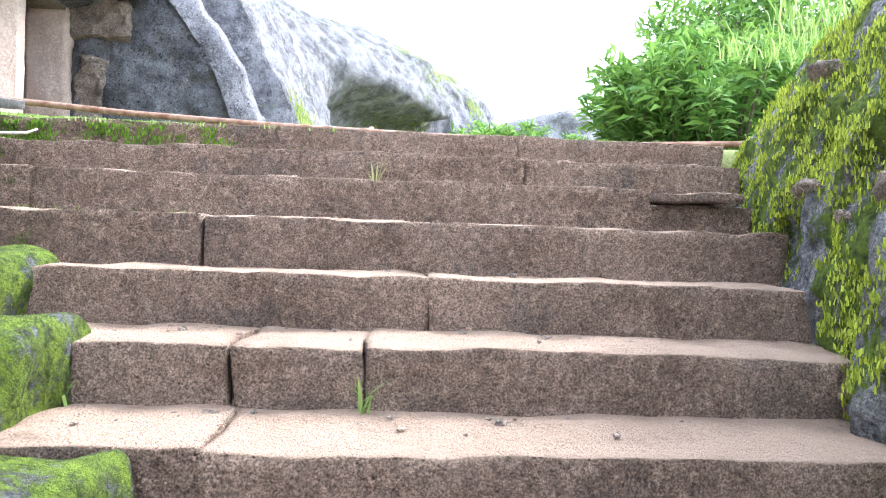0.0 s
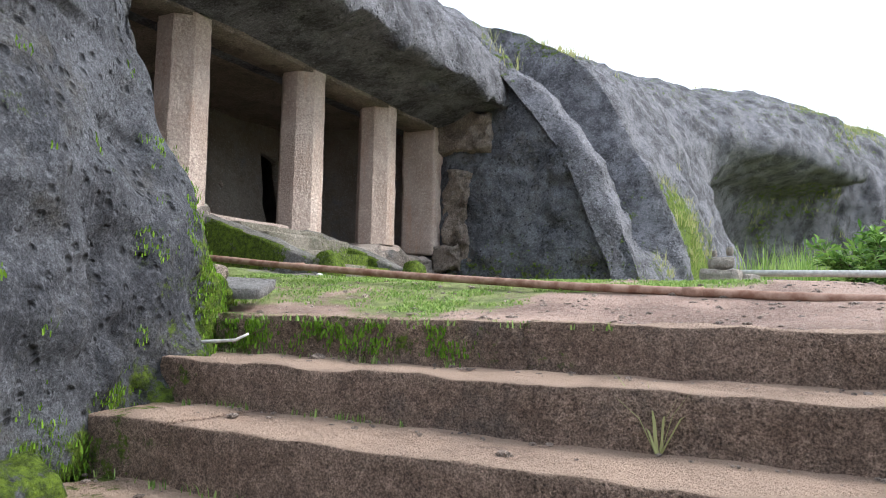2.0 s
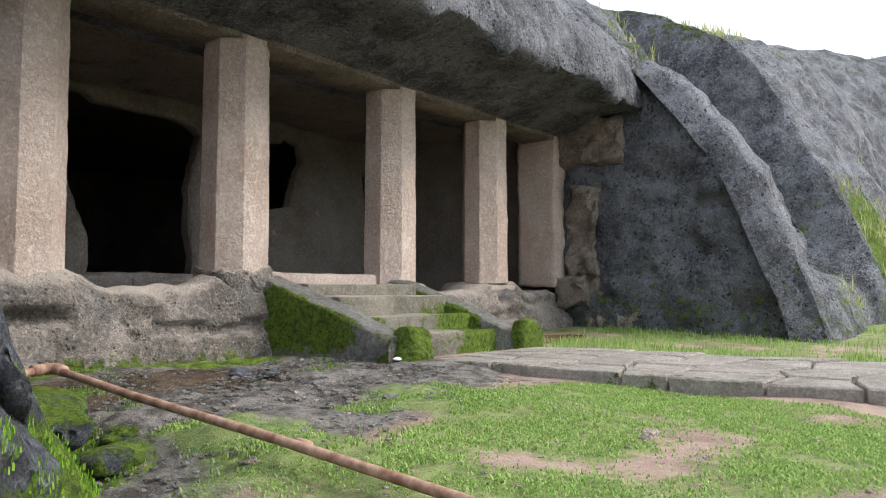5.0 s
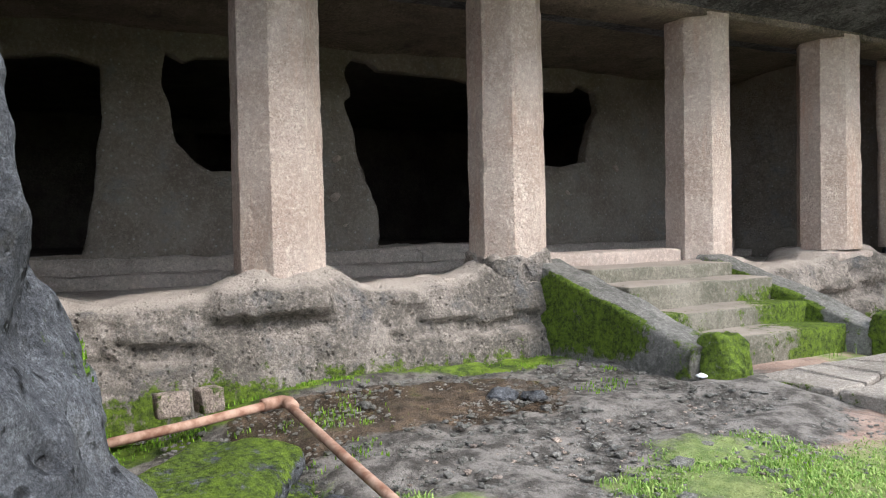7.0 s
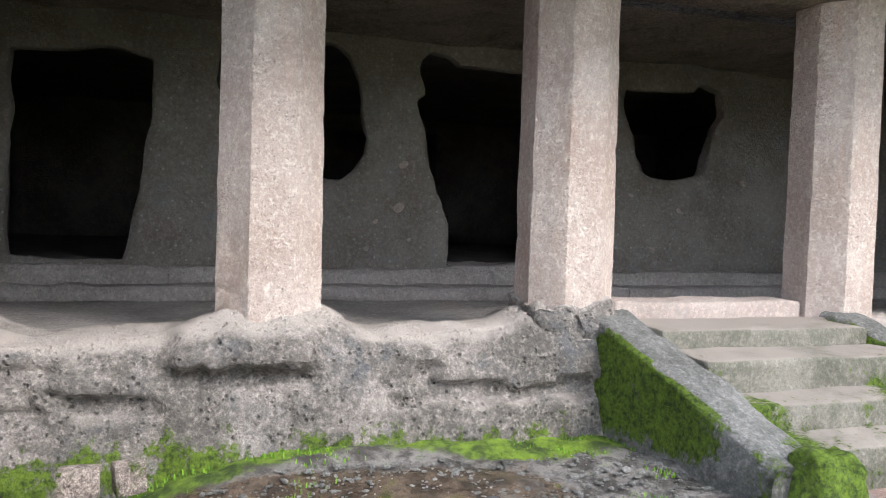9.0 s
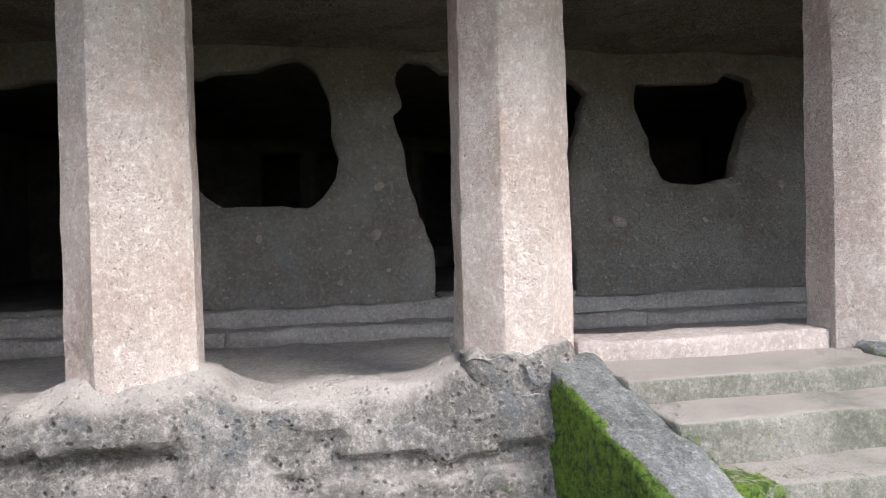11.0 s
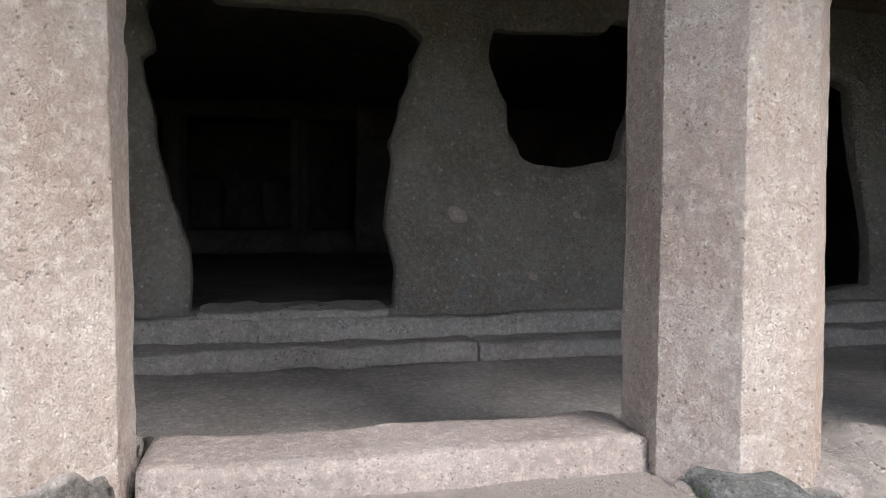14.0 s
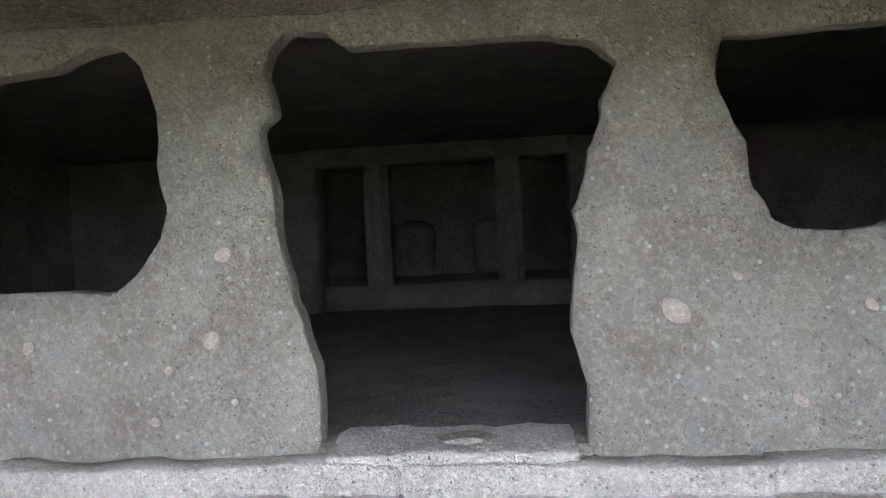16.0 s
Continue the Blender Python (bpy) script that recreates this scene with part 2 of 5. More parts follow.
def ground_material():
    m, nt, b = start("courtyard_ground", 0.9)
    soil = ramp_mix(nt, spread(nt, grain(nt, 2.2, 6), 0.35, 0.65), (0.22, 0.145, 0.115), (0.42, 0.29, 0.23))
    grit = spread(nt, pits(nt, 45), 0.1, 0.55)
    soil = ramp_mix(nt, calc(nt, 'MULTIPLY', calc(nt, 'SUBTRACT', 1.0, grit), 0.35), soil, (0.44, 0.37, 0.31))
    mud = ramp_mix(nt, spread(nt, grain(nt, 6.0, 8, 0.7), 0.38, 0.62), (0.06, 0.052, 0.045), (0.23, 0.205, 0.185))
    col = ramp_mix(nt, spread(nt, calc(nt, 'ADD', attr(nt, "mud"), calc(nt, 'MULTIPLY', calc(nt, 'SUBTRACT', grain(nt, 4.0, 6), 0.5), 0.8)), 0.35, 0.6), soil, mud)
    turf = ramp_mix(nt, spread(nt, grain(nt, 8.0, 6, 0.7), 0.35, 0.65), (0.11, 0.16, 0.04), (0.24, 0.29, 0.09))
    g = spread(nt, calc(nt, 'ADD', attr(nt, "turf"), calc(nt, 'MULTIPLY', calc(nt, 'SUBTRACT', grain(nt, 7.0, 6, 0.7), 0.5), 0.9)), 0.4, 0.7)
    col = ramp_mix(nt, calc(nt, 'MULTIPLY', g, 0.85), col, turf)
    mo = spread(nt, calc(nt, 'ADD', attr(nt, "moss"), calc(nt, 'MULTIPLY', calc(nt, 'SUBTRACT', grain(nt, 6.0, 7, 0.7), 0.5), 1.2)), 0.42, 0.62)
    mo = calc(nt, 'MULTIPLY', mo, spread(nt, attr(nt, "moss"), 0.02, 0.2))
    col = ramp_mix(nt, mo, col, ramp_mix(nt, spread(nt, grain(nt, 5.0, 6, 0.7), 0.36, 0.66), MOSS_A, MOSS_B))
    wet = spread(nt, calc(nt, 'ADD', attr(nt, "wet"), calc(nt, 'MULTIPLY', calc(nt, 'SUBTRACT', grain(nt, 2.5, 5), 0.5), 0.9)), 0.4, 0.6)
    dk = nt.nodes.new("ShaderNodeMixRGB")
    dk.blend_type = 'MULTIPLY'
    nt.links.new(wet, dk.inputs[0])
    nt.links.new(col, dk.inputs[1])
    dk.inputs[2].default_value = (0.50, 0.39, 0.29, 1)
    nt.links.new(dk.outputs[0], b.inputs["Base Color"])
    nt.links.new(calc(nt, 'SUBTRACT', 0.92, calc(nt, 'MULTIPLY', wet, 0.72)), b.inputs["Roughness"])
    n1 = bump(nt, b, grain(nt, 9.0, 9, 0.7), 0.07, 0.8)
    dry = calc(nt, 'SUBTRACT', 1.0, calc(nt, 'MULTIPLY', wet, 0.8))
    bump(nt, b, calc(nt, 'MULTIPLY', grain(nt, 70.0, 3, 0.7), dry), 0.02, 0.8, n1)
    return m


M_GROUND = ground_material()


# ---- mesh helpers ----
def mesh_of(name, verts, faces, mat, attrs=None, shade=True):
    me = bpy.data.meshes.new(name)
    me.from_pydata([tuple(map(float, v)) for v in verts], [], [tuple(map(int, f)) for f in faces])
    me.validate()
    me.materials.append(mat)
    if attrs:
        for key, val in attrs.items():
            a = me.attributes.new(key, 'FLOAT', 'POINT')
            a.data.foreach_set("value", np.asarray(val, np.float32))
    if shade:
        me.polygons.foreach_set("use_smooth", [True] * len(me.polygons))
    me.update()
    return me


def child(name, me, parent, label=""):
    ob = new(name, me)
    ob.parent = parent
    if label:
        tagged(ob, label)
    return ob


def fixed(name, me, label, category):
    return tagged(new(name, me), label, category, kind="structure")


def empty(name, label, category, group="", kind="", at=(0, 0, 0)):
    ob = new(name)
    ob.location = at
    return tagged(ob, label, category, group, kind)


def grid_faces(nu, nv, closed=False):
    i, j = np.meshgrid(np.arange(nu - 1), np.arange(nv if closed else nv - 1), indexing="ij")
    i, j = i.ravel(), j.ravel()
    k = (j + 1) % nv
    return np.stack([i * nv + j, (i + 1) * nv + j, (i + 1) * nv + k, i * nv + k], 1)


def normals_of(P):
    """Normals of a grid of points nu x nv x 3."""
    n = np.cross(np.gradient(P, axis=0), np.gradient(P, axis=1))
    return n / (np.linalg.norm(n, axis=2, keepdims=True) + 1e-9)


def roughen(P, amp, scale, octaves=4, seed=0, sign=1.0):
    flat = P.reshape(-1, 3)
    d = fbm(flat, scale, octaves, seed).reshape(P.shape[:2])
    return P + normals_of(P) * (d * amp * sign)[..., None]


def block_mesh(name, size, mat, res=0.06, radius=0.02, amp=0.01, seed=0, moss=None, scale=4.0, origin=(0, 0, 0)):
    """A worn stone block: box of that size standing on its base centre, edges rounded, faces uneven."""
    sx, sy, sz = size
    h = np.array(size) / 2
    verts, faces, base = [], [], 0
    for ax in range(3):
        u, v = [a for a in range(3) if a != ax]
        nu, nv = max(2, min(60, int(size[u] / res) + 1)), max(2, min(60, int(size[v] / res) + 1))
        a, c = np.meshgrid(np.linspace(-h[u], h[u], nu), np.linspace(-h[v], h[v], nv), indexing="ij")
        for s in (-1, 1):
            p = np.zeros((nu, nv, 3))
            p[..., u], p[..., v], p[..., ax] = a, c, s * h[ax]
            verts.append(p.reshape(-1, 3))
            f = grid_faces(nu, nv) + base
            faces.append(f if (s > 0) == (ax != 1) else f[:, ::-1])
            base += nu * nv
    p = np.concatenate(verts)
    inner = np.clip(p, -(h - radius), h - radius)
    d = p - inner
    ln = np.linalg.norm(d, axis=1, keepdims=True)
    p = inner + d / np.maximum(ln, 1e-9) * np.minimum(ln, radius)
    q = p + np.array(origin) + seed * 7.31
    off = np.stack([fbm(q, scale, 3, seed + 11 * k) for k in range(3)], 1)
    p = p + off * amp
    p[:, 2] += h[2]
    bm = bmesh.new()
    me = mesh_of(name, p, np.concatenate(faces), mat)
    bm.from_mesh(me)
    bmesh.ops.remove_doubles(bm, verts=bm.verts, dist=0.0015)
    bm.to_mesh(me)
    bm.free()
    co = np.array([v.co for v in me.vertices])
    a = me.attributes.new("moss", 'FLOAT', 'POINT')
    a.data.foreach_set("value", (np.zeros(len(co)) if moss is None else np.clip(moss(co + np.array(origin)), 0, 1)).astype(np.float32))
    me.polygons.foreach_set("use_smooth", [True] * len(me.polygons))
    return me


def tube(name, pts, radius, mat, sides=10):
    """A round bar along points, closed at its ends."""
    pts = [Vector(p) for p in pts]
    verts, faces = [], []
    for i, p in enumerate(pts):
        d = (pts[min(i + 1, len(pts) - 1)] - pts[max(i - 1, 0)]).normalized()
        a = d.cross(Vector((0.13, 0.21, 1))).normalized()
        b = d.cross(a)
        r = radius[i] if isinstance(radius, (list, tuple)) else radius
        for k in range(sides):
            t = 2 * math.pi * k / sides
            verts.append(p + a * math.cos(t) * r + b * math.sin(t) * r)
    for i in range(len(pts) - 1):
        for k in range(sides):
            n = (k + 1) % sides
            faces.append((i * sides + k, i * sides + n, (i + 1) * sides + n, (i + 1) * sides + k))
    faces += [tuple(range(sides))[::-1], tuple((len(pts) - 1) * sides + k for k in range(sides))]
    me = bpy.data.meshes.new(name)
    me.from_pydata([tuple(v) for v in verts], [], faces)
    me.materials.append(mat)
    me.polygons.foreach_set("use_smooth", [True] * len(me.polygons))
    return me


def pebble_mesh(name, mat, r=1.0, seed=0, flat=0.6, sub=2, amp=0.25):
    bm = bmesh.new()
    bmesh.ops.create_icosphere(bm, subdivisions=sub, radius=r)
    p = np.array([v.co for v in bm.verts])
    d = 1 + amp * fbm(p / r + seed * 3.7, 1.3, 3, seed)
    for v, k in zip(bm.verts, d):
        v.co = Vector((v.co.x * k, v.co.y * k, v.co.z * k * flat))
    me = bpy.data.meshes.new(name)
    bm.to_mesh(me)
    bm.free()
    me.materials.append(mat)
    me.polygons.foreach_set("use_smooth", [True] * len(me.polygons))
    return me


def with_moss(me, value):
    a = me.attributes.new("moss", 'FLOAT', 'POINT')
    a.data.foreach_set("value", np.full(len(me.vertices), value, np.float32))
    return me


# ---- the lie of the ground ----
STEPS = [(-0.14, 0.08), (0.26, 0.27), (0.66, 0.455), (1.06, 0.64), (1.48, 0.825), (1.93, 1.01), (2.39, 1.20), (2.86, 1.40), (3.28, 1.62), (3.685, 1.83), (4.12, 2.01), (4.57, 2.20)]


def ground_z(x, y):
    """Height of the bare ground."""
    x, y = np.asarray(x, float), np.asarray(y, float)
    court = 2.17 + 0.27 * smooth(4.4, 6.6, y) + 0.12 * smooth(-2.0, -5.5, x) * smooth(4.6, 6, y) + 0.35 * smooth(12, 22, y) + 0.5 * smooth(25, 70, y)
    stair = np.clip(-0.45 + (y + 0.3) * 0.47, -1.2, 1.8)
    pit = smooth(4.75, 4.5, y) * smooth(-2.75, -2.6, x) * smooth(2.45, 2.2, x - 0.2 * (np.clip(y, -1, 5) - 1.9))
    low = smooth(-1.0, -3.5, y)
    z = court * (1 - pit) + np.minimum(stair, court) * pit
    z = z * (1 - low) + (-1.15) * low
    p = np.stack([x.ravel(), y.ravel(), np.zeros(x.size)], 1)
    return z + (fbm(p, 1.3, 4, 5) * 0.022).reshape(x.shape) * (1 - pit)


def turf_at(x, y):
    """How grassy the ground is, 0 to 1."""
    p = np.stack([np.ravel(x), np.ravel(y), np.zeros(np.size(x))], 1)
    n = fbm(p, 0.9, 4, 21).reshape(np.shape(x))
    band = smooth(5.6, 6.1, y) * smooth(9.5, 9.0, y + 0.45 * np.maximum(x + 1.4, 0)) * smooth(-3.9, -3.2, x + 0.25 * (8.3 - y)) * smooth(0.6, -0.5, x)
    left = smooth(4.5, 4.8, y) * smooth(6.2, 5.7, y) * smooth(-0.6, -1.8, x) * smooth(-3.6, -3.0, x) * 0.62
    strip = smooth(10.0, 10.7, y) * smooth(-5.6, -4.6, x) * smooth(17, 14, y) * 1.0
    beyond = smooth(12.0, 15, y)
    right = smooth(1.0, 1.6, x) * smooth(-1, 1, y)
    return np.clip(np.maximum.reduce([band * 0.95, left, strip * 0.95, beyond, right]) + 0.75 * n * (band + strip + left > 0.05), 0, 1)


def moss_ground(x, y):
    a = smooth(-4.6, -5.4, x) * smooth(8.8, 8.2, y) * smooth(5.2, 6.0, y) * smooth(-6.7, -6.0, x + 0.3)
    c = np.exp(-(((x + 4.2) / 0.75) ** 2 + ((y - 5.55) / 0.33) ** 2)) * 0.9
    d = np.exp(-(((x + 3.2) / 0.55) ** 2 + ((y - 5.1) / 0.25) ** 2))
    e = smooth(-5.65, -6.1, x + 0.35 * np.exp(-((y - 6.9) / 0.7) ** 2)) * smooth(8.9, 8.5, y) * 0.85
    return np.clip(np.maximum.reduce([a * 0.34, c, d, e]), 0, 1)


def axis(a, b, step, far, grow=1.35):
    fine = list(np.arange(a, b + step / 2, step))
    lo, hi, s = fine[0], fine[-1], step
    left, right = [], []
    while lo > -far or hi < far:
        s *= grow
        lo, hi = lo - s, hi + s
        left.append(lo), right.append(hi)
    return np.array(left[::-1] + fine + right)


gx, gy = axis(-7, 2.6, 0.06, 1500), axis(4.0, 12.0, 0.06, 1500)
GX, GY = np.meshgrid(gx, gy, indexing="ij")
GZ = ground_z(GX, GY)
flatp = np.stack([GX.ravel(), GY.ravel(), np.zeros(GX.size)], 1)
mud = smooth(-2.4, -3.6, GX + 0.25 * (GY - 6)) * smooth(10.2, 8.6, GY) * smooth(4.8, 5.3, GY)
mudn = fbm(flatp, 3.0, 5, 31).reshape(GX.shape)
GZ = GZ + mud * mudn * 0.034
wet = np.maximum(smooth(-4.4, -5.0, GX) * smooth(-6.2, -5.8, GX) * smooth(8.6, 7.2, GY) * smooth(5.2, 5.8, GY) * 0.72, smooth(-5.0, -5.4, GX) * smooth(10.9, 11.3, GY) * 0.9 * smooth(14, 13, GY))
GZ = GZ - wet * 0.02
ground = fixed("ground", mesh_of("ground", np.stack([GX, GY, GZ], 2).reshape(-1, 3), grid_faces(len(gx), len(gy)), M_GROUND,
               {"turf": turf_at(GX, GY).ravel(), "mud": mud.ravel(), "moss": moss_ground(GX, GY).ravel(), "wet": wet.ravel()}),
               "reddish gravelly soil with patchy grass, wet mud and moss", "ground")

# ---- cliff above and beside the cave ----
def resample(pts, n):
    pts = np.array(pts, float)
    s = np.concatenate([[0], np.cumsum(np.linalg.norm(np.diff(pts, axis=0), axis=1))])
    t = np.linspace(0, s[-1], n)
    return np.stack([np.interp(t, s, pts[:, k]) for k in range(pts.shape[1])], 1)


def loft(profiles, ys, n, fine):
    """Sheet through profiles of (x, z) given at some y."""
    secs = np.array([resample(p, n) for p in profiles])
    yy = np.linspace(ys[0], ys[-1], fine)
    X = np.stack([np.interp(yy, ys, secs[:, k, 0]) for k in range(n)], 1)
    Z = np.stack([np.interp(yy, ys, secs[:, k, 1]) for k in range(n)], 1)
    return np.stack([X, np.repeat(yy[:, None], n, 1), Z], 2)


over = [(-7.45, 5.84), (-6.55, 5.85), (-6.0, 5.98), (-5.4, 6.10), (-5.0, 6.18), (-4.98, 6.32), (-5.1, 6.97), (-5.55, 7.5), (-6.5, 8.2), (-9, 9.4), (-13, 10.2), (-26, 10.6)]
P = loft([over, over, over], [1.5, 8.0, 15.1], 300, 220)
shape = P.copy()
P = roughen(P, 0.09, 0.8, 3, 3)
P = roughen(P, 0.05, 3.5, 5, 7)
keep = (shape[..., 0] < -5.9) & (shape[..., 2] < 6.1)
P = np.where(keep[..., None], shape * 0.8 + P * 0.2, P)
# broken chunks along the lip
lipn = fbm(P.reshape(-1, 3) * np.array([0, 1, 0]), 1.6, 4, 17).reshape(P.shape[:2])
ring = np.exp(-((shape[..., 0] + 5.05) ** 2 + (shape[..., 2] - 6.18) ** 2) / 0.05)
P[..., 2] += ring * lipn * 0.11
mossv = np.clip(smooth(7.0, 8.0, P[..., 2]) * 0.35 + 0.1 * smooth(6.3, 6.9, P[..., 2]), 0, 1)
fixed("cliff_overhang", mesh_of("cliff_overhang", P.reshape(-1, 3), grid_faces(*P.shape[:2])[:, ::-1], M_CLIFF, {"moss": mossv.ravel()}), "dark weathered basalt overhang above the cave front", "cliff")

sec = [
    (14.38, [(-3.3, 2.2), (-3.5, 3.0), (-3.9, 4.1), (-4.4, 5.2), (-5.0, 6.0), (-5.5, 6.6), (-5.9, 7.1), (-6.9, 8.1), (-9, 9.3), (-14, 10.2), (-26, 10.5)]),
    (14.55, [(-2.75, 2.2), (-3.0, 3.0), (-3.4, 4.1), (-3.9, 5.2), (-4.5, 6.0), (-5.05, 6.6), (-5.5, 7.1), (-6.6, 8.1), (-9, 9.4), (-14, 10.3), (-26, 10.6)]),
    (15.6, [(-2.65, 2.2), (-2.95, 3.0), (-3.35, 4.1), (-3.9, 5.2), (-4.5, 6.0), (-5.05, 6.7), (-5.5, 7.2), (-6.4, 8.2), (-9, 9.4), (-14, 10.3), (-26, 10.6)]),
    (16.0, [(-2.6, 2.2), (-3.0, 3.2), (-4.2, 3.8), (-6.4, 4.3), (-7.2, 5.2), (-7.4, 6.3), (-7.5, 7.4), (-7.8, 8.5), (-9, 9.4), (-14, 10.3), (-26, 10.6)]),
    (17.65, [(-2.6, 2.2), (-3.0, 3.2), (-4.2, 3.8), (-6.6, 4.3), (-7.6, 5.2), (-7.8, 6.3), (-7.9, 7.4), (-8.0, 8.5), (-9, 9.5), (-14, 10.3), (-26, 10.6)]),
    (18.0, [(-2.4, 2.2), (-2.7, 3.2), (-3.1, 4.3), (-3.7, 5.4), (-4.2, 6.4), (-4.7, 7.3), (-5.3, 7.9), (-6.3, 8.5), (-9, 9.6), (-14, 10.3), (-26, 10.6)]),
    (21.0, [(-2.2, 2.4), (-2.6, 3.4), (-3.0, 4.6), (-3.5, 5.8), (-4.1, 6.9), (-4.6, 7.9), (-5.3, 8.5), (-6.6, 9.0), (-9, 9.7), (-14, 10.3), (-26, 10.6)]),
    (25.0, [(-1.9, 2.4), (-2.3, 3.5), (-2.8, 4.8), (-3.4, 6.2), (-4.0, 7.6), (-4.7, 8.6), (-5.6, 9.3), (-7, 9.8), (-9, 9.9), (-14, 10.2), (-26, 10.4)]),
    (28.0, [(-4.2, 2.6), (-4.8, 3.6), (-5.2, 4.8), (-4.6, 6.4), (-2.4, 7.4), (-2.4, 7.8), (-3.4, 8.8), (-5, 9.6), (-8, 10.2), (-14, 10.4), (-26, 10.9)]),
    (33.0, [(-3.6, 2.8), (-4.0, 3.8), (-4.2, 5.0), (-3.0, 6.6), (0.2, 7.0), (0.2, 7.7), (-0.6, 9.2), (-3, 10.5), (-7, 10.9), (-14, 10.8), (-26, 11)]),
    (37.0, [(0.8, 2.8), (0.6, 3.8), (0.5, 5.0), (0.6, 6.2), (0.8, 6.8), (0.6, 7.9), (-0.2, 9.6), (-3, 10.9), (-7, 11.2), (-14, 10.8), (-26, 11)]),
    (42.0, [(4.9, 2.8), (4.7, 4.0), (4.4, 5.4), (4.1, 6.8), (3.7, 8.1), (2.9, 9.5), (1.2, 10.8), (-3, 11.6), (-7, 12), (-14, 10.8), (-26, 11)]),
    (52.0, [(8.0, 2.6), (7.6, 3.4), (7.2, 4.4), (6.4, 5.6), (5.0, 6.8), (2, 6.4), (0, 7), (-3, 7.6), (-7, 8.2), (-14, 8.8), (-26, 9)]),
]
P = loft([s for _, s in sec], [y for y, _ in sec], 170, 520)
P[..., 0] += 0.5
P[..., 1] += 0.33
P[..., 0] += 1.2 * smooth(24, 31, P[..., 1])
P[..., 2] += 0.07 * np.maximum(P[..., 2] - 3.0, 0) * smooth(15.5, 18.5, P[..., 1])
P = roughen(P, 0.18, 0.45, 3, 41)
P = roughen(P, 0.09, 2.2, 5, 43)
groove = vnoise(P.reshape(-1, 3) * np.array([0.15, 1.0, 0.45]), 1.5, 9).reshape(P.shape[:2])
P[..., 0] += -0.18 * smooth(0.1, 0.7, groove) * smooth(3, 5, P[..., 2])
mn = fbm(P.reshape(-1, 3), 0.55, 4, 57).reshape(P.shape[:2])
fresh = np.exp(-(((P[..., 1] - 19.3) / 1.6) ** 2)) * smooth(6.0, 4.4, P[..., 2]) * smooth(18.2, 18.6, P[..., 1])
mossv = np.clip(0.12 + 0.35 * smooth(0.1, 0.8, mn) + 0.25 * smooth(4.0, 2.6, P[..., 2]) + 0.75 * fresh + 0.2 * smooth(7.5, 9.5, P[..., 2]), 0, 1)
CLIFF_P, CLIFF_MOSS = P, mossv
fixed("cliff", mesh_of("cliff", P.reshape(-1, 3), grid_faces(*P.shape[:2]), M_CLIFF, {"moss": mossv.ravel()}), "long weathered grey basalt cliff with grassy seams", "cliff")

# carved end face of the buttress, looking into the court
us = np.linspace(0, 1, 70)
Z = np.linspace(2.2, 7.3, 90)
edge_x = np.interp(Z, [2.2, 3, 4, 5, 6, 6.6, 7.1, 7.4], [-2.85, -3.05, -3.45, -3.9, -4.55, -5.1, -5.6, -5.8])
edge_x = edge_x + 0.5
X = -7.4 + (edge_x[None] + 7.4) * us[:, None]
P = np.stack([X, np.full_like(X, 14.95), np.repeat(Z[None], 70, 0)], 2)
P[..., 1] -= 0.25 * us[:, None] * (1 - us[:, None]) * 2 - 0.02 * (P[..., 2] - 3)
flat = P.reshape(-1, 3)
P[..., 1] += (fbm(flat, 1.8, 6, 61, 0.6) * 0.10).reshape(X.shape)
# worn relief: an upright oval with coiled folds below
rx, rz = P[..., 0] + 3.95, P[..., 2] - 4.95
oval = np.exp(-((rx / 0.30) ** 2 + (rz / 0.36) ** 2) ** 3)
coil = np.sin(9 * np.hypot(rx * 1.1, rz + 0.75)) * np.exp(-(((rx) / 0.42) ** 2 + ((rz + 0.75) / 0.5) ** 2) ** 2)
P[..., 1] -= 0.16 * oval + 0.11 * coil
mossv = 0.28 * smooth(4.2, 2.6, P[..., 2]) + 0.12
fixed("buttress_face", mesh_of("buttress_face", P.reshape(-1, 3), grid_faces(70, 90), M_BLACK, {"moss": mossv.ravel()}), "dark rock end wall with a worn oval relief", "rock wall")

# ---- cave: verandah shell ----
FX, BX, FLOOR = -6.80, -10.15, 3.10


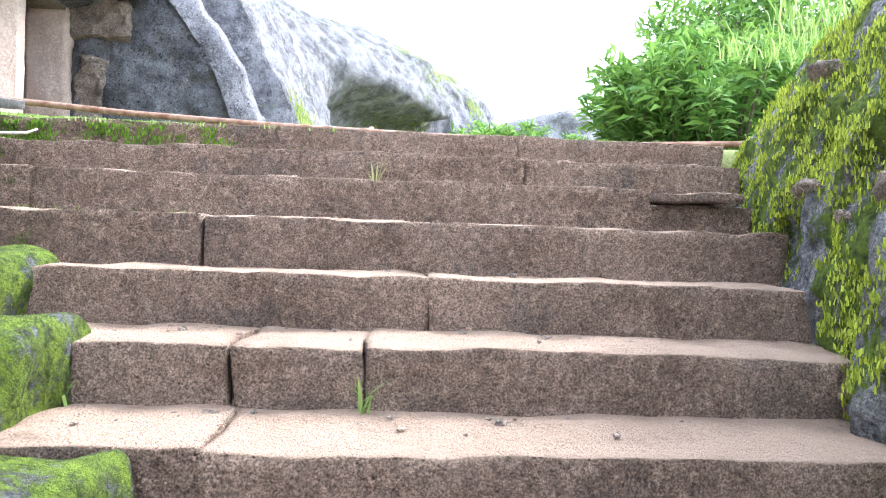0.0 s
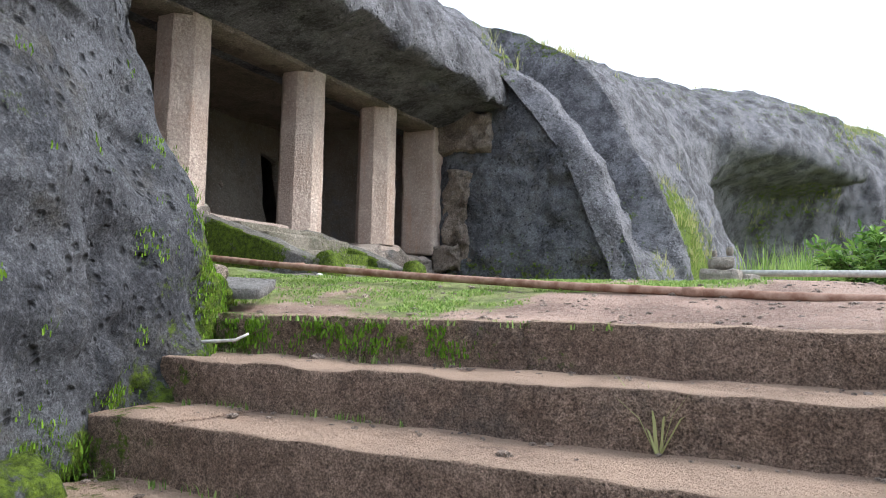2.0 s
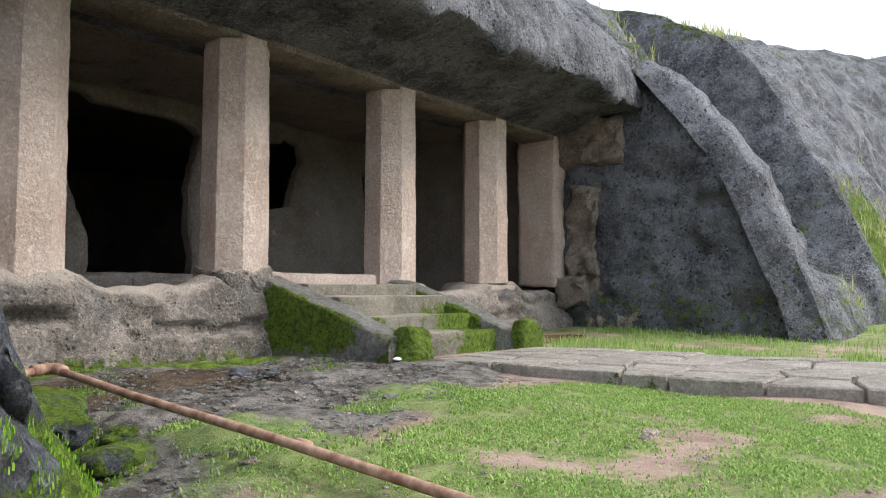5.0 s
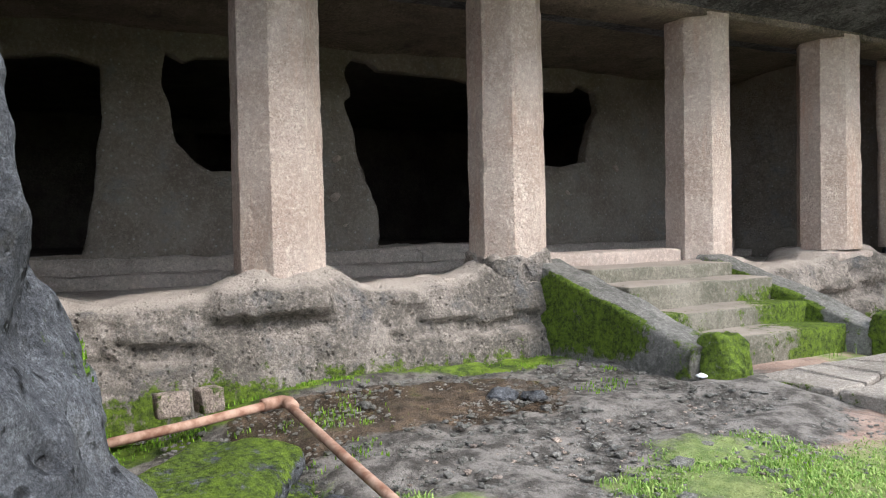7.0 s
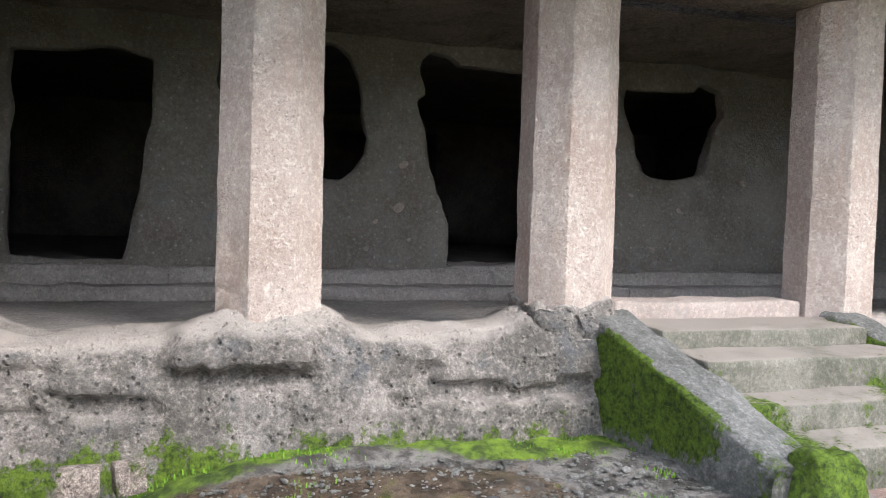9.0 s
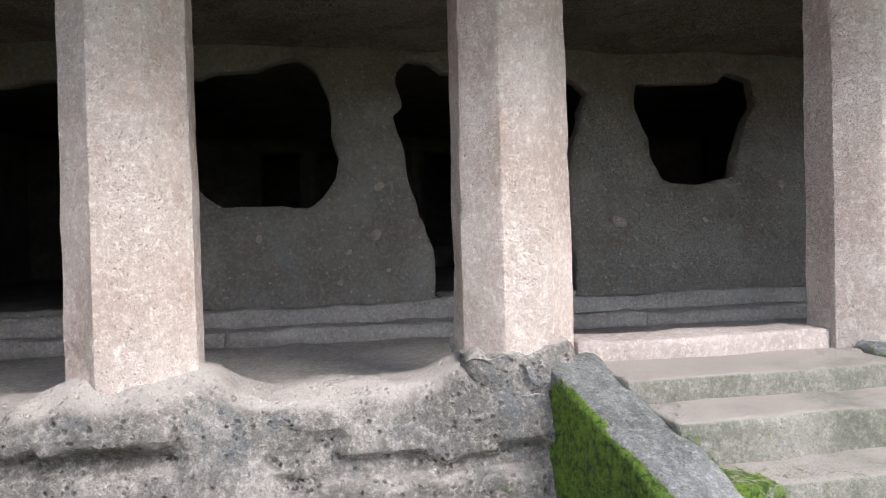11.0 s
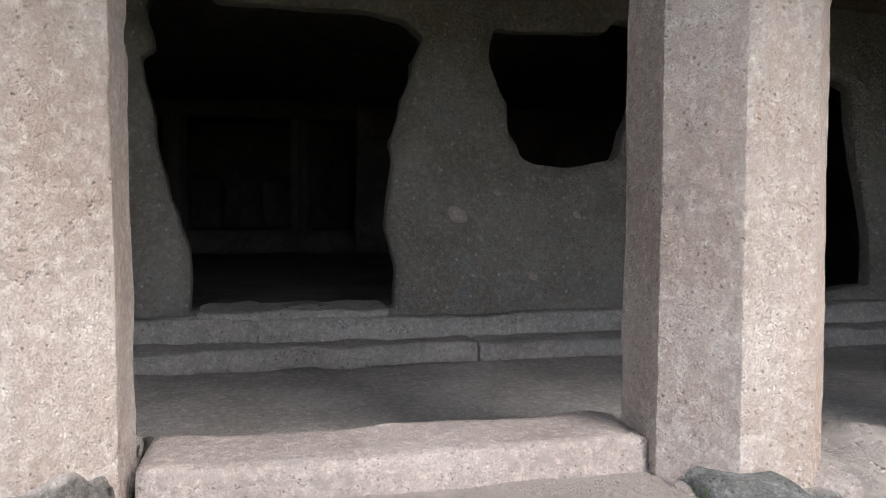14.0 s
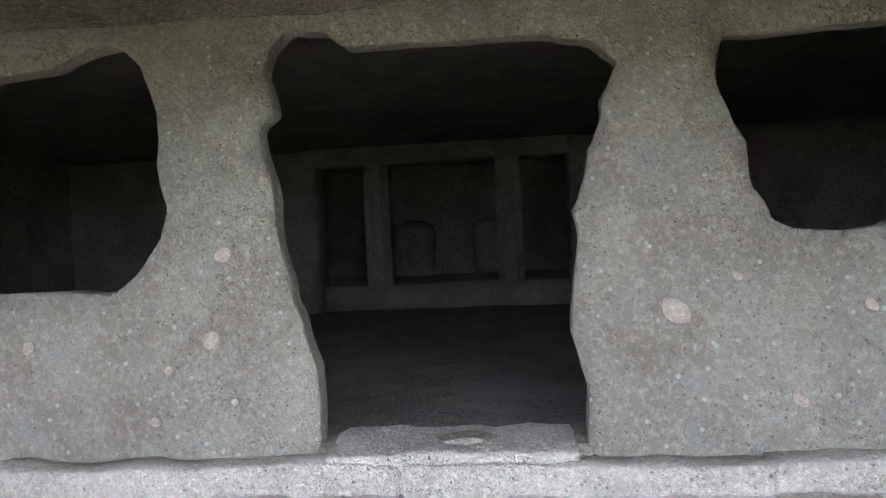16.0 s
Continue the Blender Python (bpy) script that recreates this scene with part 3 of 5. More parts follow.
def slab_sheet(name, axis_name, at, a0, a1, b0, b1, mat, label, category, amp=0.03, step=0.12, seed=0, thick=0.3, flip=False, moss=None):
    """An uneven rock face with thickness behind it."""
    nu, nv = max(2, int((a1 - a0) / step)), max(2, int((b1 - b0) / step))
    A, B = np.meshgrid(np.linspace(a0, a1, nu), np.linspace(b0, b1, nv), indexing="ij")
    C = np.full_like(A, at)
    order = {"x": (C, A, B), "y": (A, C, B), "z": (A, B, C)}[axis_name]
    P = np.stack(order, 2)
    k = "xyz".index(axis_name)
    P[..., k] += (fbm(P.reshape(-1, 3), 1.2, 5, seed) * amp).reshape(A.shape)
    Q = P.copy()
    Q[..., k] = at + thick
    n = nu * nv
    f = grid_faces(nu, nv)
    rim = [i * nv for i in range(nu)] + [(nu - 1) * nv + j for j in range(1, nv)] + [i * nv + nv - 1 for i in range(nu - 2, -1, -1)] + list(range(nv - 2, 0, -1))
    side = [(rim[i], rim[(i + 1) % len(rim)], rim[(i + 1) % len(rim)] + n, rim[i] + n) for i in range(len(rim))]
    verts = np.concatenate([P.reshape(-1, 3), Q.reshape(-1, 3)])
    faces = [tuple(q) for q in f] + [tuple(q[::-1] + n) for q in f] + side
    mo = np.zeros(2 * n) if moss is None else np.clip(moss(verts), 0, 1)
    me = mesh_of(name, verts, faces, mat, {"moss": mo})
    bm = bmesh.new()
    bm.from_mesh(me)
    bmesh.ops.recalc_face_normals(bm, faces=bm.faces)
    bm.to_mesh(me)
    bm.free()
    return fixed(name, me, label, category)


slab_sheet("floor_verandah", "z", FLOOR, BX - 0.2, -6.6, 1.6, 15.5, M_FLOOR_LIT, "uneven rock floor of the verandah, painted pale for light", "floor", 0.02, thick=-0.5, seed=4)
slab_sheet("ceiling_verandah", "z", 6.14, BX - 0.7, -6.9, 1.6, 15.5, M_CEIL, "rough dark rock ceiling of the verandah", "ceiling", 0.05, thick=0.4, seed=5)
slab_sheet("wall_verandah_south", "y", 1.7, -10.3, -5.4, 2.3, 6.4, M_WALL, "plain rock end wall of the verandah", "wall", 0.04, thick=-0.4, seed=6)
slab_sheet("wall_verandah_north", "y", 15.18, -10.7, -6.6, 2.6, 6.4, M_WALL, "rough rock end wall with chipped niches", "wall", 0.09, thick=0.3, seed=7)
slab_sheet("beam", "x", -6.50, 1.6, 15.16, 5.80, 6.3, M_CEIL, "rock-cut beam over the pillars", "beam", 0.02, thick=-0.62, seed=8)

# back wall with broken openings
from mathutils.geometry import delaunay_2d_cdt


def ragged(pts, seed, amp=0.035, step=0.07):
    pts = pts + [pts[0]]
    p = resample(pts, max(12, int(sum(math.dist(a, b) for a, b in zip(pts, pts[1:])) / step)))[:-1]
    q = np.stack([p[:, 0], p[:, 1], np.zeros(len(p))], 1)
    return p + np.stack([fbm(q, 3.2, 3, seed), fbm(q, 3.2, 3, seed + 50)], 1) * amp


HOLES = [
    ragged([(8.50, 3.47), (8.49, 3.93), (8.35, 4.33), (8.25, 4.72), (8.20, 5.1), (8.15, 5.40), (8.24, 5.48), (8.20, 5.62), (8.15, 5.75), (8.19, 5.9), (8.29, 6.03), (8.53, 6.01), (8.68, 5.9), (9.35, 5.88), (9.97, 5.88), (10.2, 5.8), (10.34, 5.66), (10.24, 5.47), (10.25, 5.34), (10.17, 5.18), (10.14, 4.98), (10.06, 4.79), (10.07, 4.56), (10.03, 4.3), (9.99, 4.06), (10.05, 3.74), (10.04, 3.47)], 1, 0.025, 0.045),
    ragged([(10.98, 5.79), (10.9, 5.45), (10.97, 5.27), (11.05, 5.15), (11.06, 4.9), (11.15, 4.7), (11.38, 4.61), (11.7, 4.61), (12.0, 4.66), (12.15, 4.99), (12.27, 5.34), (12.41, 5.5), (12.43, 5.82), (12.2, 5.9), (12.1, 5.92), (12.0, 5.81), (11.48, 5.80), (11.14, 5.78)], 2, 0.025, 0.045),
    ragged([(5.89, 5.87), (5.83, 5.48), (5.91, 5.2), (5.97, 4.8), (6.16, 4.55), (6.36, 4.42), (7.22, 4.42), (7.37, 4.54), (7.5, 4.74), (7.54, 4.96), (7.45, 5.22), (7.45, 5.6), (7.33, 5.88), (7.12, 6.02), (6.94, 6.0), (6.71, 5.9), (6.27, 5.86), (6.11, 5.78)], 3, 0.02, 0.045),
    ragged([(3.8, 3.5), (3.79, 5.66), (4.77, 5.75), (5.17, 5.66), (5.16, 5.05), (5.06, 4.28), (4.98, 3.83), (4.93, 3.45)], 4, 0.02),
    ragged([(13.98, 3.5), (13.96, 4.5), (13.98, 5.52), (14.2, 5.5), (14.45, 5.4), (14.49, 4.75), (14.55, 3.55)], 5, 0.02),
]


def inside(poly, pts):
    x, y = pts[:, 0], pts[:, 1]
    r = np.zeros(len(pts), bool)
    a, b = poly, np.roll(poly, -1, 0)
    for (x1, y1), (x2, y2) in zip(a, b):
        hit = (y1 > y) != (y2 > y)
        with np.errstate(divide="ignore", invalid="ignore"):
            r ^= hit & (x < (x2 - x1) * (y - y1) / (y2 - y1) + x1)
    return r


def pierced_wall(name, x_front, thick, y0, y1, z0, z1, holes, mat, label, step=0.09):
    ys_, zs_ = np.arange(y0, y1 + 1e-6, step), np.arange(z0, z1 + 1e-6, step)
    A, B = np.meshgrid(ys_, zs_, indexing="ij")
    pts = np.stack([A.ravel(), B.ravel()], 1)
    keep = np.ones(len(pts), bool)
    for h in holes:
        grown = h.mean(0) + (h - h.mean(0)) * 1.03
        keep &= ~inside(grown, pts)
    pts = pts[keep]
    coords, edges = [tuple(p) for p in pts], []
    for h in holes:
        b = len(coords)
        coords += [tuple(p) for p in h]
        edges += [(b + i, b + (i + 1) % len(h)) for i in range(len(h))]
    vs, _, fs, *_ = delaunay_2d_cdt([Vector(c) for c in coords], edges, [], 0, 1e-5)
    V = np.array([tuple(v) for v in vs])
    F = np.array([f for f in fs])
    cen = V[F].mean(1)
    dead = np.zeros(len(F), bool)
    for h in holes:
        dead |= inside(h, cen)
    F = F[~dead]
    n = len(V)
    P3 = np.stack([x_front - 0.16 * np.maximum(V[:, 1] - 4.0, 0), V[:, 0], V[:, 1]], 1)
    d = fbm(P3, 0.9, 5, 71) * 0.05
    # lumps and chips in the dressed face
    d = d + 0.03 * smooth(0.45, 0.8, vnoise(P3, 5.0, 77)) - 0.02 * smooth(0.5, 0.8, vnoise(P3, 6.0, 78))
    near = np.full(n, 9.0)
    for h in holes:
        near = np.minimum(near, np.sqrt(((V[:, None] - h[None]) ** 2).sum(2)).min(1))
    front = P3.copy()
    front[:, 0] += d - 0.05 * smooth(0.08, 0.0, near)
    back = P3.copy()
    back[:, 0] -= thick
    faces = [tuple(f) for f in F] + [tuple(f[::-1] + n) for f in F]
    cnt = {}
    for f in F:
        for k in range(3):
            e = (f[k], f[(k + 1) % 3])
            if (e[1], e[0]) in cnt:
                del cnt[(e[1], e[0])]
            else:
                cnt[e] = 1
    faces += [(b, a, a + n, b + n) for a, b in cnt]
    me = mesh_of(name, np.concatenate([front, back]), faces, mat, {"moss": np.zeros(2 * n)})
    bm = bmesh.new()
    bm.from_mesh(me)
    bmesh.ops.recalc_face_normals(bm, faces=bm.faces)
    bm.to_mesh(me)
    bm.free()
    me.polygons.foreach_set("use_smooth", [len(p.vertices) == 3 for p in me.polygons])
    return fixed(name, me, label, "wall")


pierced_wall("wall_back", BX, 0.20, 1.6, 15.5, 2.9, 6.35, HOLES, M_WALL, "grey-brown rock wall with ragged broken doors and windows")

# bench and sill along the back wall
bench = empty("bench_ledge", "long low rock-cut ledge along the back wall", "ledge", kind="structure", at=(0, 0, 0))
for y0, y1, w, z, s in ((1.8, 5.4, 0.24, 0.33, 1), (5.404, 9.0, 0.24, 0.33, 2), (9.004, 11.0, 0.26, 0.32, 4), (11.004, 15.0, 0.24, 0.33, 5),
                        (1.8, 6.4, 0.56, 0.16, 6), (6.404, 10.6, 0.56, 0.16, 7), (10.604, 15.0, 0.54, 0.16, 8)):
    ob = child("ledge_stone", block_mesh("ledge", (w, y1 - y0, z), M_FLOOR_LIT, 0.07, 0.025, 0.022, s, None, 3.5), bench)
    ob.location = (BX + w / 2 - 0.02, (y0 + y1) / 2, FLOOR - 0.01)
ob = child("doorstep", block_mesh("doorstep", (0.62, 1.44, 0.372), M_FLOOR_LIT, 0.05, 0.03, 0.02, 3, None, 5.0), bench, "rough worn threshold stone")
ob.location = (BX - 0.14, 9.27, FLOOR)

nodule = pebble_mesh("nodule", M_SILL, 1.0, 4, 1.0, 2, 0.3)
with_moss(nodule, 0.0)
for y, z, r in ((7.87, 4.115, 0.075), (10.56, 4.2, 0.09), (7.5, 3.64, 0.04), (7.93, 4.62, 0.06), (10.91, 4.38, 0.03), (6.7, 4.1, 0.05), (7.6, 3.95, 0.035), (11.6, 4.2, 0.04), (8.0, 3.75, 0.03), (12.6, 4.6, 0.06), (11.2, 3.7, 0.05)):
    ob = tagged(new("nodule", nodule), "pale stone lump embedded in the cave wall", "stone", "wall nodules")
    ob.matrix_basis = pose(BX + 0.02 - 0.16 * max(z - 4.0, 0), y, z, 20 * y, 0, 35 * z) @ Matrix.Diagonal((r * 0.7, r, r * 0.8, 1))

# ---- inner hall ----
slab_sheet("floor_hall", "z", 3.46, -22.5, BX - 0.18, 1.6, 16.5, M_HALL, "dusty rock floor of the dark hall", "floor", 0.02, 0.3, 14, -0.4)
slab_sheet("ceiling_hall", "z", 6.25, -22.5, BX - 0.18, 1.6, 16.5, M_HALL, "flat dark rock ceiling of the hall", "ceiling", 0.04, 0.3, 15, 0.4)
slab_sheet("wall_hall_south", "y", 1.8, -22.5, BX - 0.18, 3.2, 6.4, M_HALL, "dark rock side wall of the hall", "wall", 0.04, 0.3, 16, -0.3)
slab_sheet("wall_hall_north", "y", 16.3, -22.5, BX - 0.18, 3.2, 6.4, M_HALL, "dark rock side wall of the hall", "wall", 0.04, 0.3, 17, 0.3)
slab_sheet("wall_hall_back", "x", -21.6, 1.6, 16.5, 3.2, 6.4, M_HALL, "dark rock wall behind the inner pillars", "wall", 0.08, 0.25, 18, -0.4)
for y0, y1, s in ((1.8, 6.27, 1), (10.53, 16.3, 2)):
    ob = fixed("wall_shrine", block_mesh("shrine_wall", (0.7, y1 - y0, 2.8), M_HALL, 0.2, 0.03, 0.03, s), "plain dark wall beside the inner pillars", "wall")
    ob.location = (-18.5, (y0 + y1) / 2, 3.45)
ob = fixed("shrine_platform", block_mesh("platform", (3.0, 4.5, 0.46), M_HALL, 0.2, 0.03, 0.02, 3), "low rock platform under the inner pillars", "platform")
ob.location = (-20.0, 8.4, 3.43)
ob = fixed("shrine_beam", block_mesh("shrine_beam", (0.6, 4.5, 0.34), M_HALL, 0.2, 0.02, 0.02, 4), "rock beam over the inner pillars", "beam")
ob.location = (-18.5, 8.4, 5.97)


def octagon_shaft(name, width, z0, z1, mat, seed=0, amp=0.006, nz=60, square_foot=0.0):
    """Upright eight-sided shaft with crisp, slightly chipped arrises."""
    r = width / 2 / math.cos(math.pi / 8)
    per = 7
    ring = []
    for k in range(8):
        a0, a1 = math.pi / 8 + k * math.pi / 4, math.pi / 8 + (k + 1) * math.pi / 4
        p0, p1 = np.array((math.cos(a0), math.sin(a0))) * r, np.array((math.cos(a1), math.sin(a1))) * r
        for i in range(per):
            ring.append(p0 + (p1 - p0) * i / per)
    ring = np.array(ring)
    zz = np.linspace(z0, z1, nz)
    P = np.zeros((nz, len(ring), 3))
    P[..., :2] = ring[None]
    P[..., 2] = zz[:, None]
    taper = 1 + 0.02 * np.cos(np.linspace(0, 1, nz) * math.pi)[:, None]
    P[..., :2] *= taper[..., None]
    d = fbm(P.reshape(-1, 3) + seed * 5.1, 5.0, 4, seed).reshape(P.shape[:2])
    chip = smooth(0.5, 0.9, vnoise(P.reshape(-1, 3) + seed * 3.3, 9.0, seed + 3)).reshape(P.shape[:2])
    out = P[..., :2] / np.linalg.norm(P[..., :2], axis=2, keepdims=True)
    P[..., :2] += out * (d * amp - chip * amp * 2.0)[..., None]
    n = len(ring)
    f = [tuple(q) for q in grid_faces(nz, n, True)[:, ::-1]] + [tuple(range(n))[::-1], tuple((nz - 1) * n + k for k in range(n))]
    me = mesh_of(name, P.reshape(-1, 3), f, mat, {"moss": np.zeros(nz * n)}, shade=False)
    return me


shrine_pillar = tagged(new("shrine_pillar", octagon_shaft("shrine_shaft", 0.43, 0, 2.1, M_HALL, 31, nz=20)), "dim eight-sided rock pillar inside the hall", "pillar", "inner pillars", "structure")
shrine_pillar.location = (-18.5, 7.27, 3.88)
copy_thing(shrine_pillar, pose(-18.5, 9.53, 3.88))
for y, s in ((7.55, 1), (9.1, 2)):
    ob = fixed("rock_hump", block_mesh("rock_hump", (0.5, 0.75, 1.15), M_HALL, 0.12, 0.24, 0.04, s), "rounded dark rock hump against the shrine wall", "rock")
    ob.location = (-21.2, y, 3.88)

# ---- front pillars ----
PILLARS = [(4.06, 3.36, 1), (6.25, 3.30, 2), (8.38, 3.28, 3), (10.79, 3.26, 4), (12.95, 3.34, 5)]
for y, z0, s in PILLARS:
    lab = {2: "pinkish stone octagonal pillar with a chalky scratched shaft", 3: "octagonal stone pillar with a crumbled dark base", 4: "octagonal stone pillar beside the entrance steps"}.get(s, "weathered pinkish octagonal stone pillar")
    p = empty("pillar", lab, "pillar", "front pillars", "structure", (FX, y, 0))
    child("shaft", octagon_shaft("shaft", 0.65, z0, 5.84, M_PILLAR, s), p)
    if s == 3:
        b = child("broken_base", block_mesh("broken_base", (0.66, 0.64, 0.50), M_PLINTH, 0.03, 0.06, 0.065, 3, None, 5.0, (FX, y, 0)), p, "crumbled dark stone base")
        b.location = (0.02, -0.03, 2.95)
    else:
        b = child("foot", block_mesh("foot", (0.69, 0.69, 0.12), M_SILL, 0.05, 0.04, 0.02, s, None, 5.0), p, "chipped stone foot")
        b.location = (0.0, 0, 3.20)
pil = empty("pilaster", "flat brown pilaster against the end wall", "pilaster", kind="structure", at=(FX, 14.88, 0))
b = child("shaft", block_mesh("pilaster_shaft", (0.75, 0.62, 2.6), M_PILLAR, 0.06, 0.02, 0.02, 8), pil)
b.location = (-0.05, 0.0, 3.3)
# hanging corner bracket by the buttress
b = fixed("corbel", block_mesh("corbel", (1.3, 0.55, 0.75), M_CEIL, 0.05, 0.03, 0.07, 9), "broken rock bracket hanging under the overhang", "corbel")
b.location = (-6.02, 14.98, 5.36)
for x, y, sx, sz, z, s in ((-6.35, 14.66, 0.5, 1.5, 3.5, 1), (-6.05, 14.72, 0.45, 0.9, 2.6, 2), (-6.5, 14.5, 0.55, 0.5, 3.0, 3), (-5.7, 14.66, 0.9, 0.34, 2.5, 4)):
    b = tagged(new("rock_chunk", block_mesh("rock_chunk", (sx, 0.4, sz), M_CEIL, 0.04, 0.04, 0.11, s + 20)), "rough brown rock lump beside the pilaster", "rock", kind="structure")
    b.location = (x + 0.25, y + 0.33, z)

# ---- plinth under the pillars ----
def plinth(name, y0, y1, seed, label):
    """Rough low wall with a dipping, lumpy top and a battered mossy foot."""
    ny = int((y1 - y0) / 0.05)
    yy = np.linspace(y0, y1, ny)
    dip = np.zeros(ny)
    for py, *_ in PILLARS:
        dip = np.maximum(dip, np.exp(-((yy - py) / 0.55) ** 4))
    top = 3.20 + 0.17 * dip + 0.05 * fbm(np.stack([yy, yy * 0, yy * 0 + seed], 1), 1.6, 3, seed)
    top = np.minimum(top, 3.42)
    prof = np.array([(-6.28, 2.3), (-6.36, 2.62), (-6.42, 2.85), (-6.46, 3.0), (-6.52, 3.13), (-6.62, 3.2), (-6.85, 3.21), (-7.2, 3.2), (-7.4, 3.16), (-7.42, 2.95)])
    rs = resample(prof, 44)
    P = np.zeros((ny, 44, 3))
    P[..., 0], P[..., 1] = rs[None, :, 0] + 0.05, yy[:, None]
    P[..., 2] = 2.3 + (rs[None, :, 1] - 2.3) * ((top[:, None] - 2.3) / 0.91)
    P = roughen(P, 0.05, 1.8, 3, seed + 3)
    P = roughen(P, 0.022, 6.0, 3, seed + 4)
    # the cut ledge under the second pillar, undercut below
    span = smooth(5.62, 5.72, P[..., 1]) * smooth(6.56, 6.48, P[..., 1])
    P[..., 0] += span * (0.10 * smooth(3.045, 3.075, P[..., 2]) * smooth(3.36, 3.22, P[..., 2]) - 0.07 * smooth(2.90, 2.97, P[..., 2]) * smooth(3.055, 3.03, P[..., 2]))
    # a ragged seam broken out of the face further south
    seam = smooth(0.15, 0.5, fbm(P.reshape(-1, 3) * np.array([1, 0.7, 2.2]), 2.4, 4, 67).reshape(P.shape[:2])) * smooth(2.7, 2.85, P[..., 2]) * smooth(3.15, 3.05, P[..., 2])
    P[..., 0] -= 0.09 * seam
    base = smooth(2.85, 2.5, P[..., 2]) * smooth(-0.6, 0.5, fbm(P.reshape(-1, 3), 1.1, 3, 88).reshape(P.shape[:2]))
    n = ny * 44
    faces = [tuple(f) for f in grid_faces(ny, 44)[:, ::-1]] + [tuple(range(44)), tuple((ny - 1) * 44 + k for k in range(43, -1, -1))]
    return fixed(name, mesh_of(name, P.reshape(-1, 3), faces, M_PLINTH, {"moss": (base * 0.75).ravel()}), label, "plinth")


plinth("plinth_south", 1.9, 8.70, 5, "rough grey stone plinth with a mossy foot")
plinth("plinth_north", 10.55, 15.1, 9, "rough grey stone plinth beside the entrance steps")

# ---- entrance steps ----
entry = empty("entrance_steps", "worn stone entrance steps with mossy side ramps", "steps", kind="structure", at=(0, 0, 0))
ENTRY_SKEW = 0.13


def entry_y(x):
    """How far the entrance steps drift north as they come forward."""
    return 0.06 + ENTRY_SKEW * (x + 6.7)


TREADS = [(-5.06, 2.79), (-5.40, 2.96), (-5.72, 3.165), (-6.12, 3.295)]


def moss_step(c):
    return 0.9 * smooth(3.3, 2.95, c[:, 2]) * (0.5 + 0.5 * smooth(-5.9, -5.2, c[:, 0])) * (0.4 + 0.9 * smooth(9.6, 10.2, c[:, 1]) + 0.6 * smooth(9.1, 8.8, c[:, 1]))


for i, (x, z) in enumerate(TREADS):
    back = TREADS[i + 1][0] - 0.05 if i < 3 else -6.9
    ob = child("step", block_mesh("entry_step", (x - back, 1.74, z - 2.35), M_ENTRY, 0.04, 0.02, 0.010, 40 + i, moss_step, 3.0, ((x + back) / 2, 9.58, 2.35)), entry)
    ob.location = ((x + back) / 2, 9.58 + entry_y((x + back) / 2), 2.35)
ob = child("sill", block_mesh("sill", (0.36, 1.72, 0.5), M_SILL, 0.04, 0.02, 0.010, 46), entry, "pale worn door sill")
ob.location = (-6.88, 9.60, 2.92)


def side_ramp(y0, y1, seed, parent):
    """Sloping cheek wall: profile in x and z, with lumpy faces."""
    xs = np.linspace(-6.56, -4.86, 44)
    top = np.interp(xs, [-6.56, -6.4, -5.25, -4.86], [3.37, 3.34, 2.92, 2.78])
    loop_n = 20
    P = np.zeros((44, loop_n * 3, 3))
    for i, (x, t) in enumerate(zip(xs, top)):
        ring = resample([(y0 - 0.05, 2.3), (y0, t - 0.03), (y0 + 0.05, t), (y1 - 0.05, t), (y1, t - 0.03), (y1 + 0.03, 2.3)], loop_n * 3)
        P[i, :, 0], P[i, :, 1], P[i, :, 2] = x, ring[:, 0], ring[:, 1]
    P = roughen(P, 0.022, 3.0, 4, seed)
    flank = P[..., 1] < y0 + 0.03
    P[..., 1] += entry_y(P[..., 0])
    m = smooth(0.25, -0.1, np.abs(P[..., 2] - 2.95) - 0.28)
    m = m * (0.85 * flank * smooth(-4.95, -5.5, P[..., 0]) + 0.08) + 0.35 * smooth(-5.2, -4.95, P[..., 0])
    n = loop_n * 3
    faces = [tuple(f) for f in grid_faces(44, n)] + [tuple(range(n))[::-1], tuple(43 * n + k for k in range(n))]
    me = mesh_of("side_ramp", P.reshape(-1, 3), faces, M_RAMP, {"moss": np.clip(m, 0, 1).ravel()})
    return child("side_ramp", me, parent, "mossy sloping side wall")


side_ramp(8.38, 8.74, 60, entry)
side_ramp(10.42, 10.74, 63, entry)
for y, s in ((8.63, 1), (10.60, 2)):
    ob = child("end_block", block_mesh("end_block", (0.24, 0.34, 0.52), M_BANK, 0.03, 0.09, 0.045, 50 + s, lambda c: 0.85 + 0 * c[:, 0], 5.0), entry, "bright green moss-covered end block")
    ob.location = (-4.80, y + entry_y(-4.8), 2.36)

# ---- broad stairs up to the court ----
stairs = empty("stairs", "broad worn laterite steps with moss at their ends", "stairs", kind="structure", at=(0.25, 0, 0))
JOINTS = {5: (-0.62,), 6: (-0.66, -0.26), 7: (-0.05,), 8: (-1.0,), 9: (-1.9, 1.06), 10: (0.5,), 4: (-0.2,), 11: (-1.95, -1.68, -0.93, 0.52, 0.9)}


def step_moss(c):
    side = smooth(-0.45, -1.4, c[:, 0] + 0.62 * (c[:, 1] - 2.0))
    top_row = smooth(4.48, 4.55, c[:, 1]) * smooth(-0.4, -0.9, c[:, 0])
    return np.clip(0.5 * side * smooth(-0.4, 0.6, fbm(c, 1.5, 3, 91)) + 0.3 * top_row, 0, 1) * (1 - 0.5 * smooth(0.0, 0.3, c[:, 0]))


